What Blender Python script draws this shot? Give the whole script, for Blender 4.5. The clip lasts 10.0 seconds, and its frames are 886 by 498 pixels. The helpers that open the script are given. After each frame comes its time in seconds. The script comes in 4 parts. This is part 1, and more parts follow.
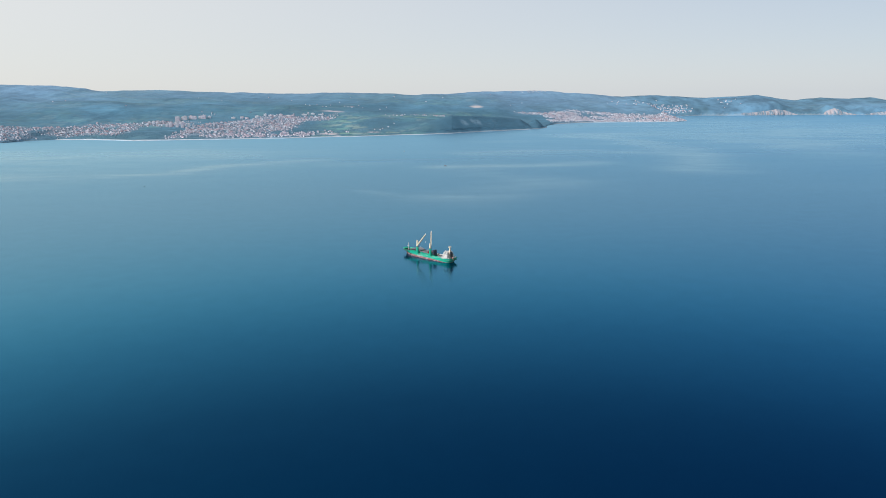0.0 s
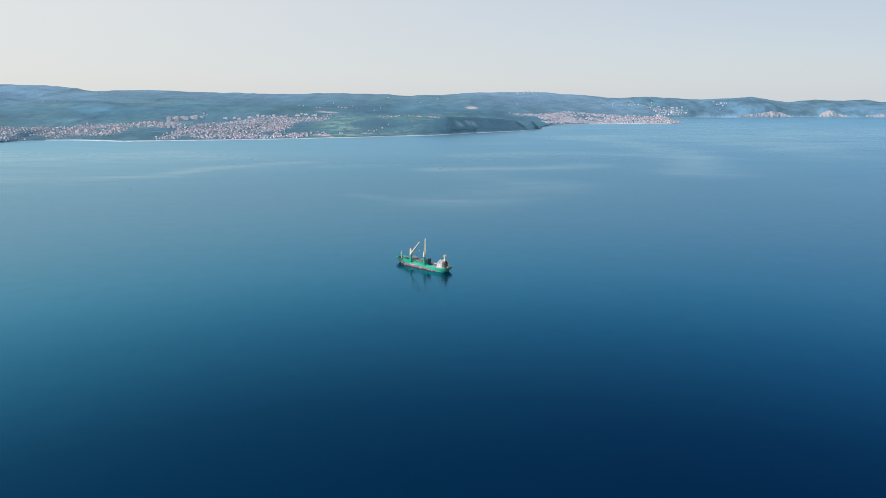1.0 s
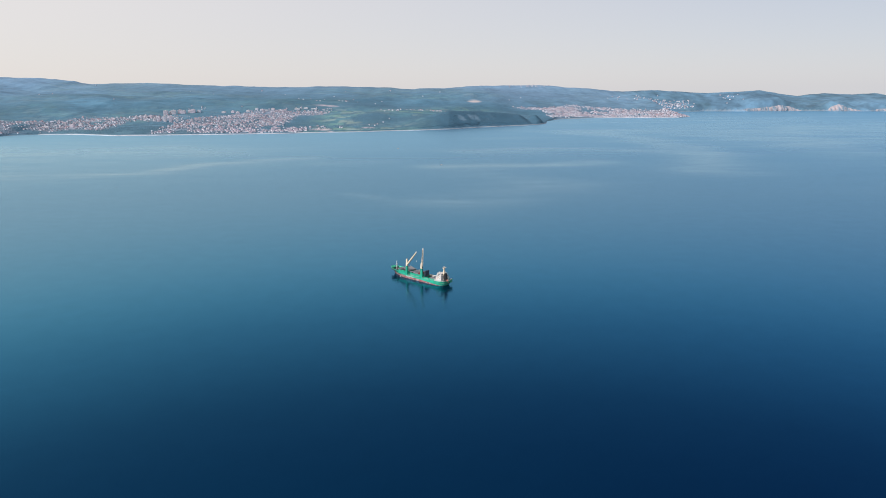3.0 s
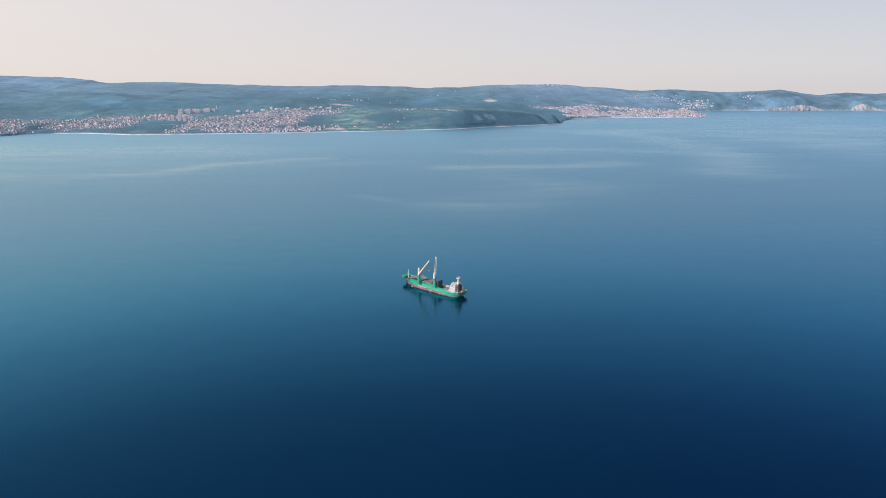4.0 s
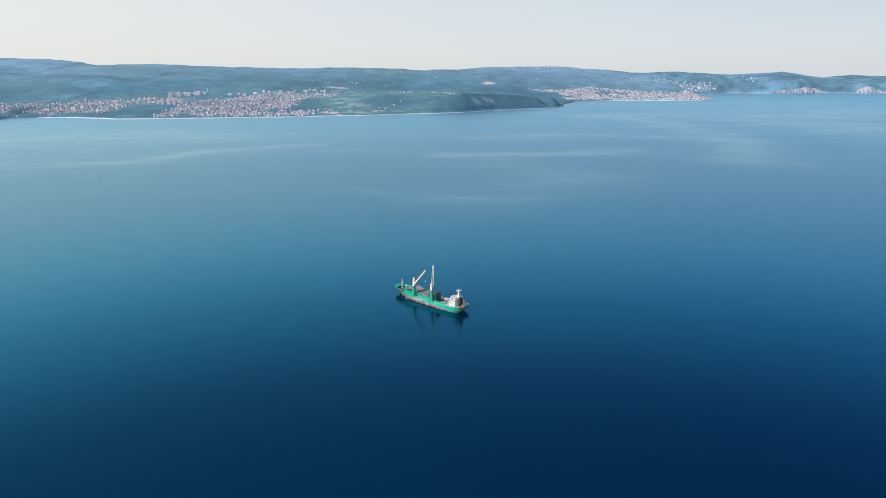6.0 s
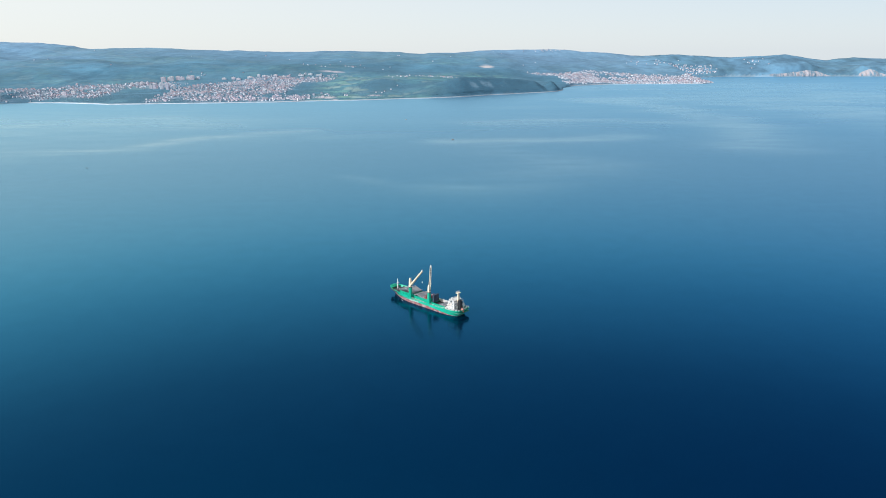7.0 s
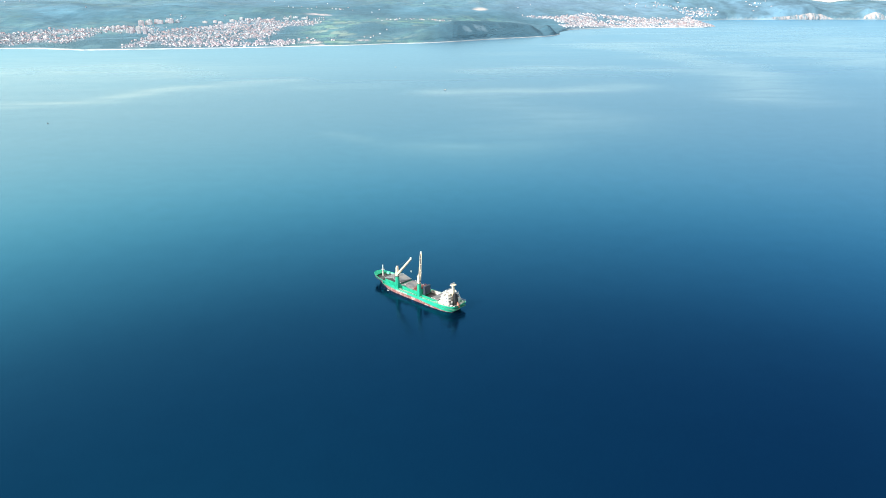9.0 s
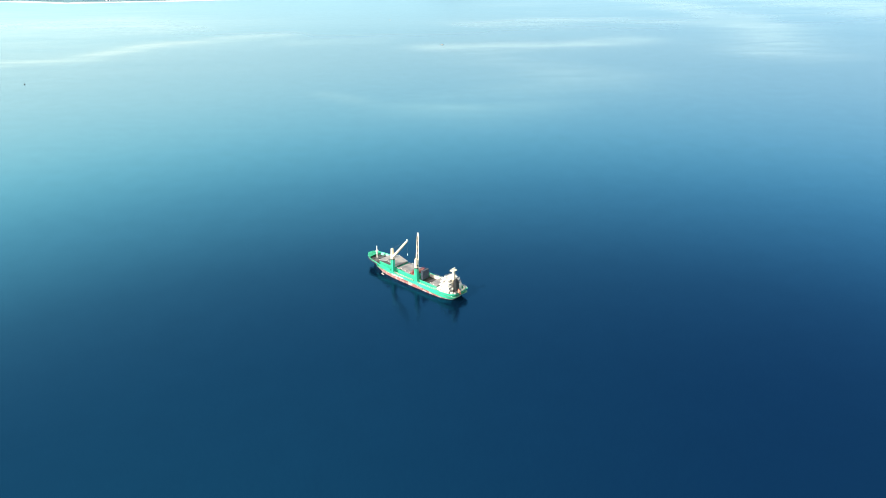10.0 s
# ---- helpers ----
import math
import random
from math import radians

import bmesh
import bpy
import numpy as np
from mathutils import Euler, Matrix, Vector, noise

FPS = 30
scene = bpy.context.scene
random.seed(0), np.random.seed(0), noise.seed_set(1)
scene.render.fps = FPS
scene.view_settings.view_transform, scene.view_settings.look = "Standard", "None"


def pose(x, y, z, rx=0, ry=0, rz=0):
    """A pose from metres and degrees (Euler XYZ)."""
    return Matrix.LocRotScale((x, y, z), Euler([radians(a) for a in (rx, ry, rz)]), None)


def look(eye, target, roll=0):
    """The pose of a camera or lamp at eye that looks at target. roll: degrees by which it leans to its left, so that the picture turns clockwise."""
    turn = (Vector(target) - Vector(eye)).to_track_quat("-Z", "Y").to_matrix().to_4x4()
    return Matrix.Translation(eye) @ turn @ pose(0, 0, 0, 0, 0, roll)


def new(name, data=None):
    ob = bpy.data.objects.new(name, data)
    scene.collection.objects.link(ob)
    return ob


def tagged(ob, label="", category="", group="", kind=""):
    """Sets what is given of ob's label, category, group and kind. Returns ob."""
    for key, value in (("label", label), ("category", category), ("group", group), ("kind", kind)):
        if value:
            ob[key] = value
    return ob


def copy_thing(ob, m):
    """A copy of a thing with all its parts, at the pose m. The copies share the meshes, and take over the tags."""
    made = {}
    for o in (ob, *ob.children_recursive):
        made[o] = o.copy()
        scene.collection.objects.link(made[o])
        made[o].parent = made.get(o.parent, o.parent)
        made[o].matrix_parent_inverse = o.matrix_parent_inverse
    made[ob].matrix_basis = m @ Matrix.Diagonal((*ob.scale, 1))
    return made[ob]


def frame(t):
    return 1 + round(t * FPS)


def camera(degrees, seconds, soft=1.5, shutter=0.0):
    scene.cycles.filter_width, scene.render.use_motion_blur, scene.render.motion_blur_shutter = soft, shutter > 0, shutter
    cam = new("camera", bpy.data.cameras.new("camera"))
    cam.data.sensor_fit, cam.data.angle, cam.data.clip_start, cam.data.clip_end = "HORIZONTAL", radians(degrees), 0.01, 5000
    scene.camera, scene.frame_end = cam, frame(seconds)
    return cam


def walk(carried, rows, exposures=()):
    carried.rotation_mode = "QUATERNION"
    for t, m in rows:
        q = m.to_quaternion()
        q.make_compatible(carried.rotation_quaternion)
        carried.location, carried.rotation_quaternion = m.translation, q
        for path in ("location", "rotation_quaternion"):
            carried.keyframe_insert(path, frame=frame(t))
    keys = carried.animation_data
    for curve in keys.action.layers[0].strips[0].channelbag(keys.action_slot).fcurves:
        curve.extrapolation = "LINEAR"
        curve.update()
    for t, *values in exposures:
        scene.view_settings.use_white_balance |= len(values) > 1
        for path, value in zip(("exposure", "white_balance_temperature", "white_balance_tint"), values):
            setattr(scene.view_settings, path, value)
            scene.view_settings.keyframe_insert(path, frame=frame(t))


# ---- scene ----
cam = camera(65.27, 10.0, soft=0.9)
# seconds, eye (x, y, z), yaw to the left, pitch up, lean to the left
PATH = [
    (0, 0.03, -0.00, 149.95, -1.050, -12.502, -0.676),
    (0.5, 0.03, 13.70, 150.51, -1.277, -12.479, -0.574),
    (1, 0.66, 27.79, 151.21, -1.517, -12.449, -0.493),
    (1.5, 1.55, 42.37, 151.81, -1.757, -12.419, -0.443),
    (2, 2.59, 57.39, 152.14, -1.961, -12.683, -0.430),
    (2.5, 3.74, 72.77, 152.24, -1.818, -12.945, -0.462),
    (3, 4.98, 88.32, 152.21, -1.285, -12.987, -0.464),
    (4.5, 6.22, 137.65, 152.52, 0.216, -13.163, -0.423),
    (5, 5.97, 154.61, 152.77, 0.037, -13.402, -0.422),
    (5.5, 5.76, 171.56, 153.19, -0.114, -13.903, -0.408),
    (7, 5.90, 220.55, 154.88, -0.394, -15.767, -0.559),
    (7.5, 6.15, 236.78, 154.76, -0.449, -16.591, -0.556),
    (8, 6.40, 253.67, 155.42, -0.725, -17.485, -0.546),
    (8.5, 6.49, 270.58, 156.00, -0.931, -18.655, -0.536),
    (9, 6.67, 287.61, 156.55, -1.020, -20.170, -0.534),
    (9.5, 6.75, 304.89, 157.19, -1.150, -21.771, -0.580),
    (10, 6.67, 322.25, 157.70, -1.180, -23.933, -0.860),
]
walk(cam, [(t, pose(x, y, z, 0, 0, yaw) @ pose(0, 0, 0, 90 + pitch) @ pose(0, 0, 0, 0, 0, roll)) for t, x, y, z, yaw, pitch, roll in PATH],
     exposures=((0, 0.10, 6130, 10), (2, 0.10, 6130, 11), (3, 0.09, 6400, 16), (4.5, 0.09, 6570, 19), (5, 0.10, 6570, 19), (5.5, 0.14, 6330, 14), (7, 0.33, 6050, 8), (8, 0.59, 6250, 7), (9, 0.99, 6850, 6), (10, 1.33, 7550, 8)))

# ---- light ----
SUN_UP, SUN_ROUND = 38.0, -124.0      # degrees above the sea; degrees clockwise from +y
world = bpy.data.worlds.new("world")
scene.world = world
world.use_nodes = True
wn, wl = world.node_tree.nodes, world.node_tree.links
sky = wn.new("ShaderNodeTexSky")
sky.sky_type = "NISHITA"
sky.sun_disc = False
sky.sun_elevation, sky.sun_rotation = radians(SUN_UP), radians(SUN_ROUND)
sky.air_density, sky.dust_density, sky.ozone_density, sky.altitude = 1.0, 0.5, 2.0, 0
wl.new(sky.outputs[0], wn["Background"].inputs["Color"])
wn["Background"].inputs["Strength"].default_value = 0.020
haze, both_skies = wn.new("ShaderNodeBackground"), wn.new("ShaderNodeAddShader")
haze.inputs["Strength"].default_value = 0.565   # pale summer haze, brighter and warmer on the sun's side
round_sky, sides, glow = wn.new("ShaderNodeTexCoord"), wn.new("ShaderNodeSeparateXYZ"), wn.new("ShaderNodeMapRange")
tone = wn.new("ShaderNodeMixRGB")
tone.inputs[1].default_value, tone.inputs[2].default_value = (1.4175, 1.2975, 1.1125, 1), (0.5075, 0.6275, 0.7825, 1)
glow.inputs["From Min"].default_value, glow.inputs["From Max"].default_value = -2.0, 2.0
wl.new(round_sky.outputs["Generated"], sides.inputs[0])
higher, spread = wn.new("ShaderNodeMath"), wn.new("ShaderNodeMath")     # the difference between the sides grows with height
higher.operation, higher.inputs[1].default_value, higher.inputs[2].default_value, spread.operation = "MULTIPLY_ADD", 6.5, 1.0, "MULTIPLY"
wl.new(sides.outputs["Z"], higher.inputs[0]), wl.new(higher.outputs[0], spread.inputs[1])
wl.new(sides.outputs["X"], spread.inputs[0]), wl.new(spread.outputs[0], glow.inputs[0])
wl.new(glow.outputs[0], tone.inputs[0]), wl.new(tone.outputs[0], haze.inputs["Color"])
wl.new(wn["Background"].outputs[0], both_skies.inputs[0]), wl.new(haze.outputs[0], both_skies.inputs[1])
wl.new(both_skies.outputs[0], wn["World Output"].inputs["Surface"])

sun = new("sun", bpy.data.lights.new("sun", "SUN"))
sun.data.energy, sun.data.angle, sun.data.color = 4.2, radians(0.6), (1.0, 0.965, 0.935)
toward = Vector((math.sin(radians(SUN_ROUND)) * math.cos(radians(SUN_UP)), math.cos(radians(SUN_ROUND)) * math.cos(radians(SUN_UP)), math.sin(radians(SUN_UP))))
sun.matrix_basis = look((0, 600, 400), Vector((0, 600, 400)) - toward)


# ---- materials ----
def material(name, colour, rough=0.6, metal=0.0, vary=0.25, size=1.0, bump=0.0, second=None, spots=0.5):
    """Painted or natural surface with variation at two scales. second: a wear colour that shows in patches."""
    m = bpy.data.materials.new(name)
    m.use_nodes = True
    n, l = m.node_tree.nodes, m.node_tree.links
    b = n["Principled BSDF"]
    b.inputs["Metallic"].default_value = metal
    place = n.new("ShaderNodeTexCoord")
    fine, broad = n.new("ShaderNodeTexNoise"), n.new("ShaderNodeTexNoise")
    fine.inputs["Scale"].default_value, fine.inputs["Detail"].default_value = 2.5 / size, 6
    broad.inputs["Scale"].default_value, broad.inputs["Detail"].default_value = 0.35 / size, 3
    for t in (fine, broad):
        l.new(place.outputs["Object"], t.inputs["Vector"])
    both = n.new("ShaderNodeMath")
    both.operation = "ADD"
    l.new(fine.outputs[0], both.inputs[0]), l.new(broad.outputs[0], both.inputs[1])
    ramp = n.new("ShaderNodeValToRGB")
    e = ramp.color_ramp.elements
    e[0].position, e[1].position = 0.35, 0.65
    e[0].color = (*[c * (1 - vary) for c in colour], 1)
    e[1].color = (*[min(1, c * (1 + vary)) for c in colour], 1)
    half = n.new("ShaderNodeMath")
    half.operation, half.inputs[1].default_value = "MULTIPLY", 0.5
    l.new(both.outputs[0], half.inputs[0]), l.new(half.outputs[0], ramp.inputs[0])
    out = ramp.outputs[0]
    if second:
        mix, mask, patch = n.new("ShaderNodeMixRGB"), n.new("ShaderNodeValToRGB"), n.new("ShaderNodeTexNoise")
        patch.inputs["Scale"].default_value, patch.inputs["Detail"].default_value = 0.8 / size, 8
        l.new(place.outputs["Object"], patch.inputs["Vector"])
        mask.color_ramp.elements[0].position, mask.color_ramp.elements[1].position = spots, spots + 0.12
        l.new(patch.outputs[0], mask.inputs[0]), l.new(mask.outputs[0], mix.inputs[0])
        l.new(out, mix.inputs[1])
        mix.inputs[2].default_value = (*second, 1)
        out = mix.outputs[0]
    l.new(out, b.inputs["Base Color"])
    spread = n.new("ShaderNodeMapRange")
    spread.inputs["To Min"].default_value, spread.inputs["To Max"].default_value = max(0.05, rough - 0.12), min(1, rough + 0.12)
    l.new(fine.outputs[0], spread.inputs[0]), l.new(spread.outputs[0], b.inputs["Roughness"])
    if bump:
        bm_node = n.new("ShaderNodeBump")
        bm_node.inputs["Strength"].default_value, bm_node.inputs["Distance"].default_value = bump, 0.05 * size
        l.new(fine.outputs[0], bm_node.inputs["Height"]), l.new(bm_node.outputs[0], b.inputs["Normal"])
    return m


# gloss colour from steep to grazing views, the higher sky's blue reflection put in
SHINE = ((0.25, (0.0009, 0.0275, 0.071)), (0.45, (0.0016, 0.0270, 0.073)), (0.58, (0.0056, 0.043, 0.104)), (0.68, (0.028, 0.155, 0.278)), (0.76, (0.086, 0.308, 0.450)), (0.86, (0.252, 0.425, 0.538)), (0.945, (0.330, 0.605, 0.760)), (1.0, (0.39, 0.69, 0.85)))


def water_material():
    """Deep sea water: a dark body under a gloss that grows and pales towards grazing views, with calm slicks and ripples."""
    m = bpy.data.materials.new("sea_water")
    m.use_nodes = True
    n, l = m.node_tree.nodes, m.node_tree.links
    n.remove(n["Principled BSDF"])
    body, gloss, add = n.new("ShaderNodeBsdfDiffuse"), n.new("ShaderNodeBsdfGlossy"), n.new("ShaderNodeAddShader")
    l.new(body.outputs[0], add.inputs[0]), l.new(gloss.outputs[0], add.inputs[1]), l.new(add.outputs[0], n["Material Output"].inputs["Surface"])
    place = n.new("ShaderNodeNewGeometry")
    # body colour, greener in broad drifts
    drift = n.new("ShaderNodeTexNoise")
    drift.inputs["Scale"].default_value, drift.inputs["Detail"].default_value = 0.0022, 3
    l.new(place.outputs["Position"], drift.inputs["Vector"])
    ramp = n.new("ShaderNodeValToRGB")
    e = ramp.color_ramp.elements
    e[0].position, e[1].position = 0.3, 0.7
    e[0].color, e[1].color = (0.0004, 0.0030, 0.0100, 1), (0.0005, 0.0044, 0.0120, 1)
    l.new(drift.outputs[0], ramp.inputs[0]), l.new(ramp.outputs[0], body.inputs["Color"])
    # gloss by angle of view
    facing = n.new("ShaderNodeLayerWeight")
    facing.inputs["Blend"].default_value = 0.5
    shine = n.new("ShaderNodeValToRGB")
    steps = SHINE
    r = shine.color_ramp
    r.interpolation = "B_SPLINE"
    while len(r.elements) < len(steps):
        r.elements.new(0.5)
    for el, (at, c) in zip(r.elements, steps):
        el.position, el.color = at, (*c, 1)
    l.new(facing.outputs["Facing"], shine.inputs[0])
    # calm slicks, broken up by fine drawn-out streaks
    slick = n.new("ShaderNodeAttribute")
    slick.attribute_name = "calm"
    turn, streaks, broken, there = n.new("ShaderNodeMapping"), n.new("ShaderNodeTexNoise"), n.new("ShaderNodeMapRange"), n.new("ShaderNodeMath")
    turn.inputs["Rotation"].default_value, turn.inputs["Scale"].default_value = (0, 0, radians(-6)), (0.004, 0.014, 1)
    streaks.inputs["Detail"].default_value, streaks.inputs["Scale"].default_value, streaks.inputs["Distortion"].default_value = 6, 1.0, 1.2
    l.new(place.outputs["Position"], turn.inputs["Vector"]), l.new(turn.outputs[0], streaks.inputs["Vector"]), l.new(streaks.outputs[0], broken.inputs[0])
    broken.inputs["From Min"].default_value, broken.inputs["From Max"].default_value = 0.30, 0.62
    broken.inputs["To Min"].default_value, broken.inputs["To Max"].default_value = 0.45, 1.05
    there.operation = "MULTIPLY"
    l.new(slick.outputs["Fac"], there.inputs[0]), l.new(broken.outputs[0], there.inputs[1])
    calm, pale = n.new("ShaderNodeMapRange"), n.new("ShaderNodeMixRGB")
    calm.inputs["To Min"].default_value, calm.inputs["To Max"].default_value = 0.15, 0.08
    l.new(there.outputs[0], calm.inputs[0])
    # more wind on the outer bay
    split, wind, rougher = n.new("ShaderNodeSeparateXYZ"), n.new("ShaderNodeMapRange"), n.new("ShaderNodeMath")
    l.new(place.outputs["Position"], split.inputs[0])
    wind.inputs["From Min"].default_value, wind.inputs["From Max"].default_value = 750, 1900
    wind.inputs["To Min"].default_value, wind.inputs["To Max"].default_value = 0.0, 0.16
    rougher.operation = "ADD"
    l.new(split.outputs["Y"], wind.inputs[0]), l.new(wind.outputs[0], rougher.inputs[0]), l.new(calm.outputs[0], rougher.inputs[1])
    l.new(rougher.outputs[0], gloss.inputs["Roughness"])
    # slicks brighten and warm the gloss colour itself
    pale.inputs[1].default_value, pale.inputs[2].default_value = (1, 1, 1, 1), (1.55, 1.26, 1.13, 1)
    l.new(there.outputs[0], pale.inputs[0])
    # cat's paws: small ruffled patches
    ruffle, paws, mix = n.new("ShaderNodeTexNoise"), n.new("ShaderNodeMapRange"), n.new("ShaderNodeMixRGB")
    ruffle.inputs["Scale"].default_value, ruffle.inputs["Detail"].default_value, ruffle.inputs["Roughness"].default_value = 0.06, 10, 0.68
    l.new(place.outputs["Position"], ruffle.inputs["Vector"]), l.new(ruffle.outputs[0], paws.inputs[0])
    paws.inputs["From Min"].default_value, paws.inputs["From Max"].default_value = 0.3, 0.7
    paws.inputs["To Min"].default_value, paws.inputs["To Max"].default_value = 0.965, 1.035
    mix.blend_type, mix.inputs[0].default_value = "MULTIPLY", 1.0
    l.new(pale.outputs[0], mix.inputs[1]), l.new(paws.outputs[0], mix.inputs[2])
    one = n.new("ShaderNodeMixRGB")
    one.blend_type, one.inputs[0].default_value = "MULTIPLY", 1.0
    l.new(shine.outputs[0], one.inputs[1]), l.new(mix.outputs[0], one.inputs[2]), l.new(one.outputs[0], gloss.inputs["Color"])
    # ripples
    wave, chop = n.new("ShaderNodeTexNoise"), n.new("ShaderNodeTexNoise")
    wave.inputs["Scale"].default_value, wave.inputs["Detail"].default_value = 0.12, 4
    chop.inputs["Scale"].default_value, chop.inputs["Detail"].default_value = 0.5, 4
    for t in (wave, chop):
        l.new(place.outputs["Position"], t.inputs["Vector"])
    high = n.new("ShaderNodeMath")
    high.operation = "ADD"
    l.new(wave.outputs[0], high.inputs[0]), l.new(chop.outputs[0], high.inputs[1])
    rip = n.new("ShaderNodeBump")
    rip.inputs["Strength"].default_value, rip.inputs["Distance"].default_value = 0.3, 0.35
    l.new(high.outputs[0], rip.inputs["Height"]), l.new(rip.outputs[0], gloss.inputs["Normal"])
    return m


def land_material():
    """Ground cover: woods, fields, soil and rock, coloured by the land-use attribute, which also holds painted distance
    haze, with grain at two scales.
    """
    m = bpy.data.materials.new("land_cover")
    m.use_nodes = True
    n, l = m.node_tree.nodes, m.node_tree.links
    b = n["Principled BSDF"]
    b.inputs["Roughness"].default_value = 0.9
    b.inputs["Specular IOR Level"].default_value = 0.2
    use = n.new("ShaderNodeAttribute")
    use.attribute_name = "cover"
    place = n.new("ShaderNodeNewGeometry")
    grain, broad = n.new("ShaderNodeTexNoise"), n.new("ShaderNodeTexNoise")
    grain.inputs["Scale"].default_value, grain.inputs["Detail"].default_value = 0.035, 6
    broad.inputs["Scale"].default_value, broad.inputs["Detail"].default_value = 0.004, 4
    for t in (grain, broad):
        l.new(place.outputs["Position"], t.inputs["Vector"])
    add = n.new("ShaderNodeMath")
    add.operation = "ADD"
    l.new(grain.outputs[0], add.inputs[0]), l.new(broad.outputs[0], add.inputs[1])
    scale = n.new("ShaderNodeMapRange")
    scale.inputs["From Min"].default_value, scale.inputs["From Max"].default_value = 0.7, 1.3
    scale.inputs["To Min"].default_value, scale.inputs["To Max"].default_value = 0.82, 1.18
    l.new(add.outputs[0], scale.inputs[0])
    mul = n.new("ShaderNodeMixRGB")
    mul.blend_type, mul.inputs[0].default_value = "MULTIPLY", 1.0
    l.new(use.outputs["Color"], mul.inputs[1]), l.new(scale.outputs[0], mul.inputs[2])
    l.new(mul.outputs[0], b.inputs["Base Color"])
    rip = n.new("ShaderNodeBump")
    rip.inputs["Strength"].default_value, rip.inputs["Distance"].default_value = 0.25, 4.0
    l.new(grain.outputs[0], rip.inputs["Height"]), l.new(rip.outputs[0], b.inputs["Normal"])
    return m


SEA, LAND = water_material(), land_material()
# town walls and tiles are cooled in colour to stand in for haze
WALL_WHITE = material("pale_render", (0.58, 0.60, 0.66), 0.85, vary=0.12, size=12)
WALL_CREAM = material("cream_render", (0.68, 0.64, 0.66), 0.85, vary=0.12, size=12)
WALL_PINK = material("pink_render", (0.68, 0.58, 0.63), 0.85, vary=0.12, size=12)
TILES = material("hazed_roof_tiles", (0.275, 0.24, 0.295), 0.85, vary=0.2, size=8)
FLAT_ROOF = material("flat_roof_gravel", (0.50, 0.48, 0.46), 0.9, vary=0.15, size=8)
GLASS_DARK = material("window_glass", (0.05, 0.07, 0.09), 0.2, vary=0.1, size=5)
HULL_GREEN = material("green_hull_paint", (0.013, 0.36, 0.225), 0.45, vary=0.16, size=6, second=(0.05, 0.28, 0.18), spots=0.6)
COVER_DARK = material("grey_cover_underside", (0.040, 0.055, 0.080), 0.6, vary=0.3, size=2)
HULL_RED = material("red_bottom_paint", (0.21, 0.072, 0.07), 0.65, vary=0.35, size=1.4, second=(0.36, 0.25, 0.235), spots=0.50)
DECK_GREEN = material("green_deck_paint", (0.05, 0.20, 0.13), 0.7, vary=0.2, size=4, second=(0.16, 0.13, 0.10), spots=0.6)
HATCH_GREY = material("grey_hatch_paint", (0.140, 0.150, 0.165), 0.65, vary=0.3, size=2.5, second=(0.205, 0.195, 0.19), spots=0.52)
FUNNEL_BLACK = material("black_funnel_paint", (0.010, 0.010, 0.012), 0.6, vary=0.3, size=2)
DARK_STEEL = material("dark_steel", (0.05, 0.054, 0.06), 0.6, vary=0.25, size=3)
# near black, with the shade of the open holds put into the colour
HOLD_DARK = material("hold_shade", (0.028, 0.027, 0.03), 0.8, vary=0.3, size=4)
CREAM = material("cream_crane_paint", (0.64, 0.53, 0.385), 0.55, vary=0.12, size=3, second=(0.55, 0.38, 0.24), spots=0.66)
FADED = material("faded_lettering", (0.36, 0.48, 0.41), 0.6, vary=0.3, size=1)
SHIP_WHITE = material("white_ship_paint", (0.52, 0.50, 0.475), 0.55, vary=0.2, size=2.5, second=(0.50, 0.38, 0.30), spots=0.60)
ORANGE = material("orange_lifeboat", (0.62, 0.17, 0.11), 0.5, vary=0.1, size=2)
RUST_RED = material("red_oxide_paint", (0.27, 0.075, 0.075), 0.7, vary=0.2, size=3)


# ---- builders ----
def part(name, bm, mat, parent=None, label=""):
    """Links a bmesh as one mesh object under a thing or a part."""
    me = bpy.data.meshes.new(name)
    bm.to_mesh(me)
    bm.free()
    me.materials.append(mat)
    ob = new(name, me)
    ob.parent = parent
    if label:
        ob["label"] = label
    return ob


def box(bm, x0, x1, y0, y1, z0, z1, bevel=0.0):
    made = bmesh.ops.create_cube(bm, size=1.0, matrix=Matrix.Translation(((x0 + x1) / 2, (y0 + y1) / 2, (z0 + z1) / 2)) @ Matrix.Diagonal((x1 - x0, y1 - y0, z1 - z0, 1)))
    if bevel:
        edges = {e for v in made["verts"] for e in v.link_edges}
        bmesh.ops.bevel(bm, geom=list(edges), offset=bevel, segments=1, affect="EDGES")
    return bm


def rod(bm, a, b, r0, r1=None, sides=8):
    """A round bar from a to b."""
    a, b = Vector(a), Vector(b)
    way = b - a
    m = Matrix.Translation((a + b) / 2) @ way.to_track_quat("Z", "Y").to_matrix().to_4x4()
    bmesh.ops.create_cone(bm, cap_ends=True, segments=sides, radius1=r0, radius2=r0 if r1 is None else r1, depth=way.length, matrix=m)
    return bm


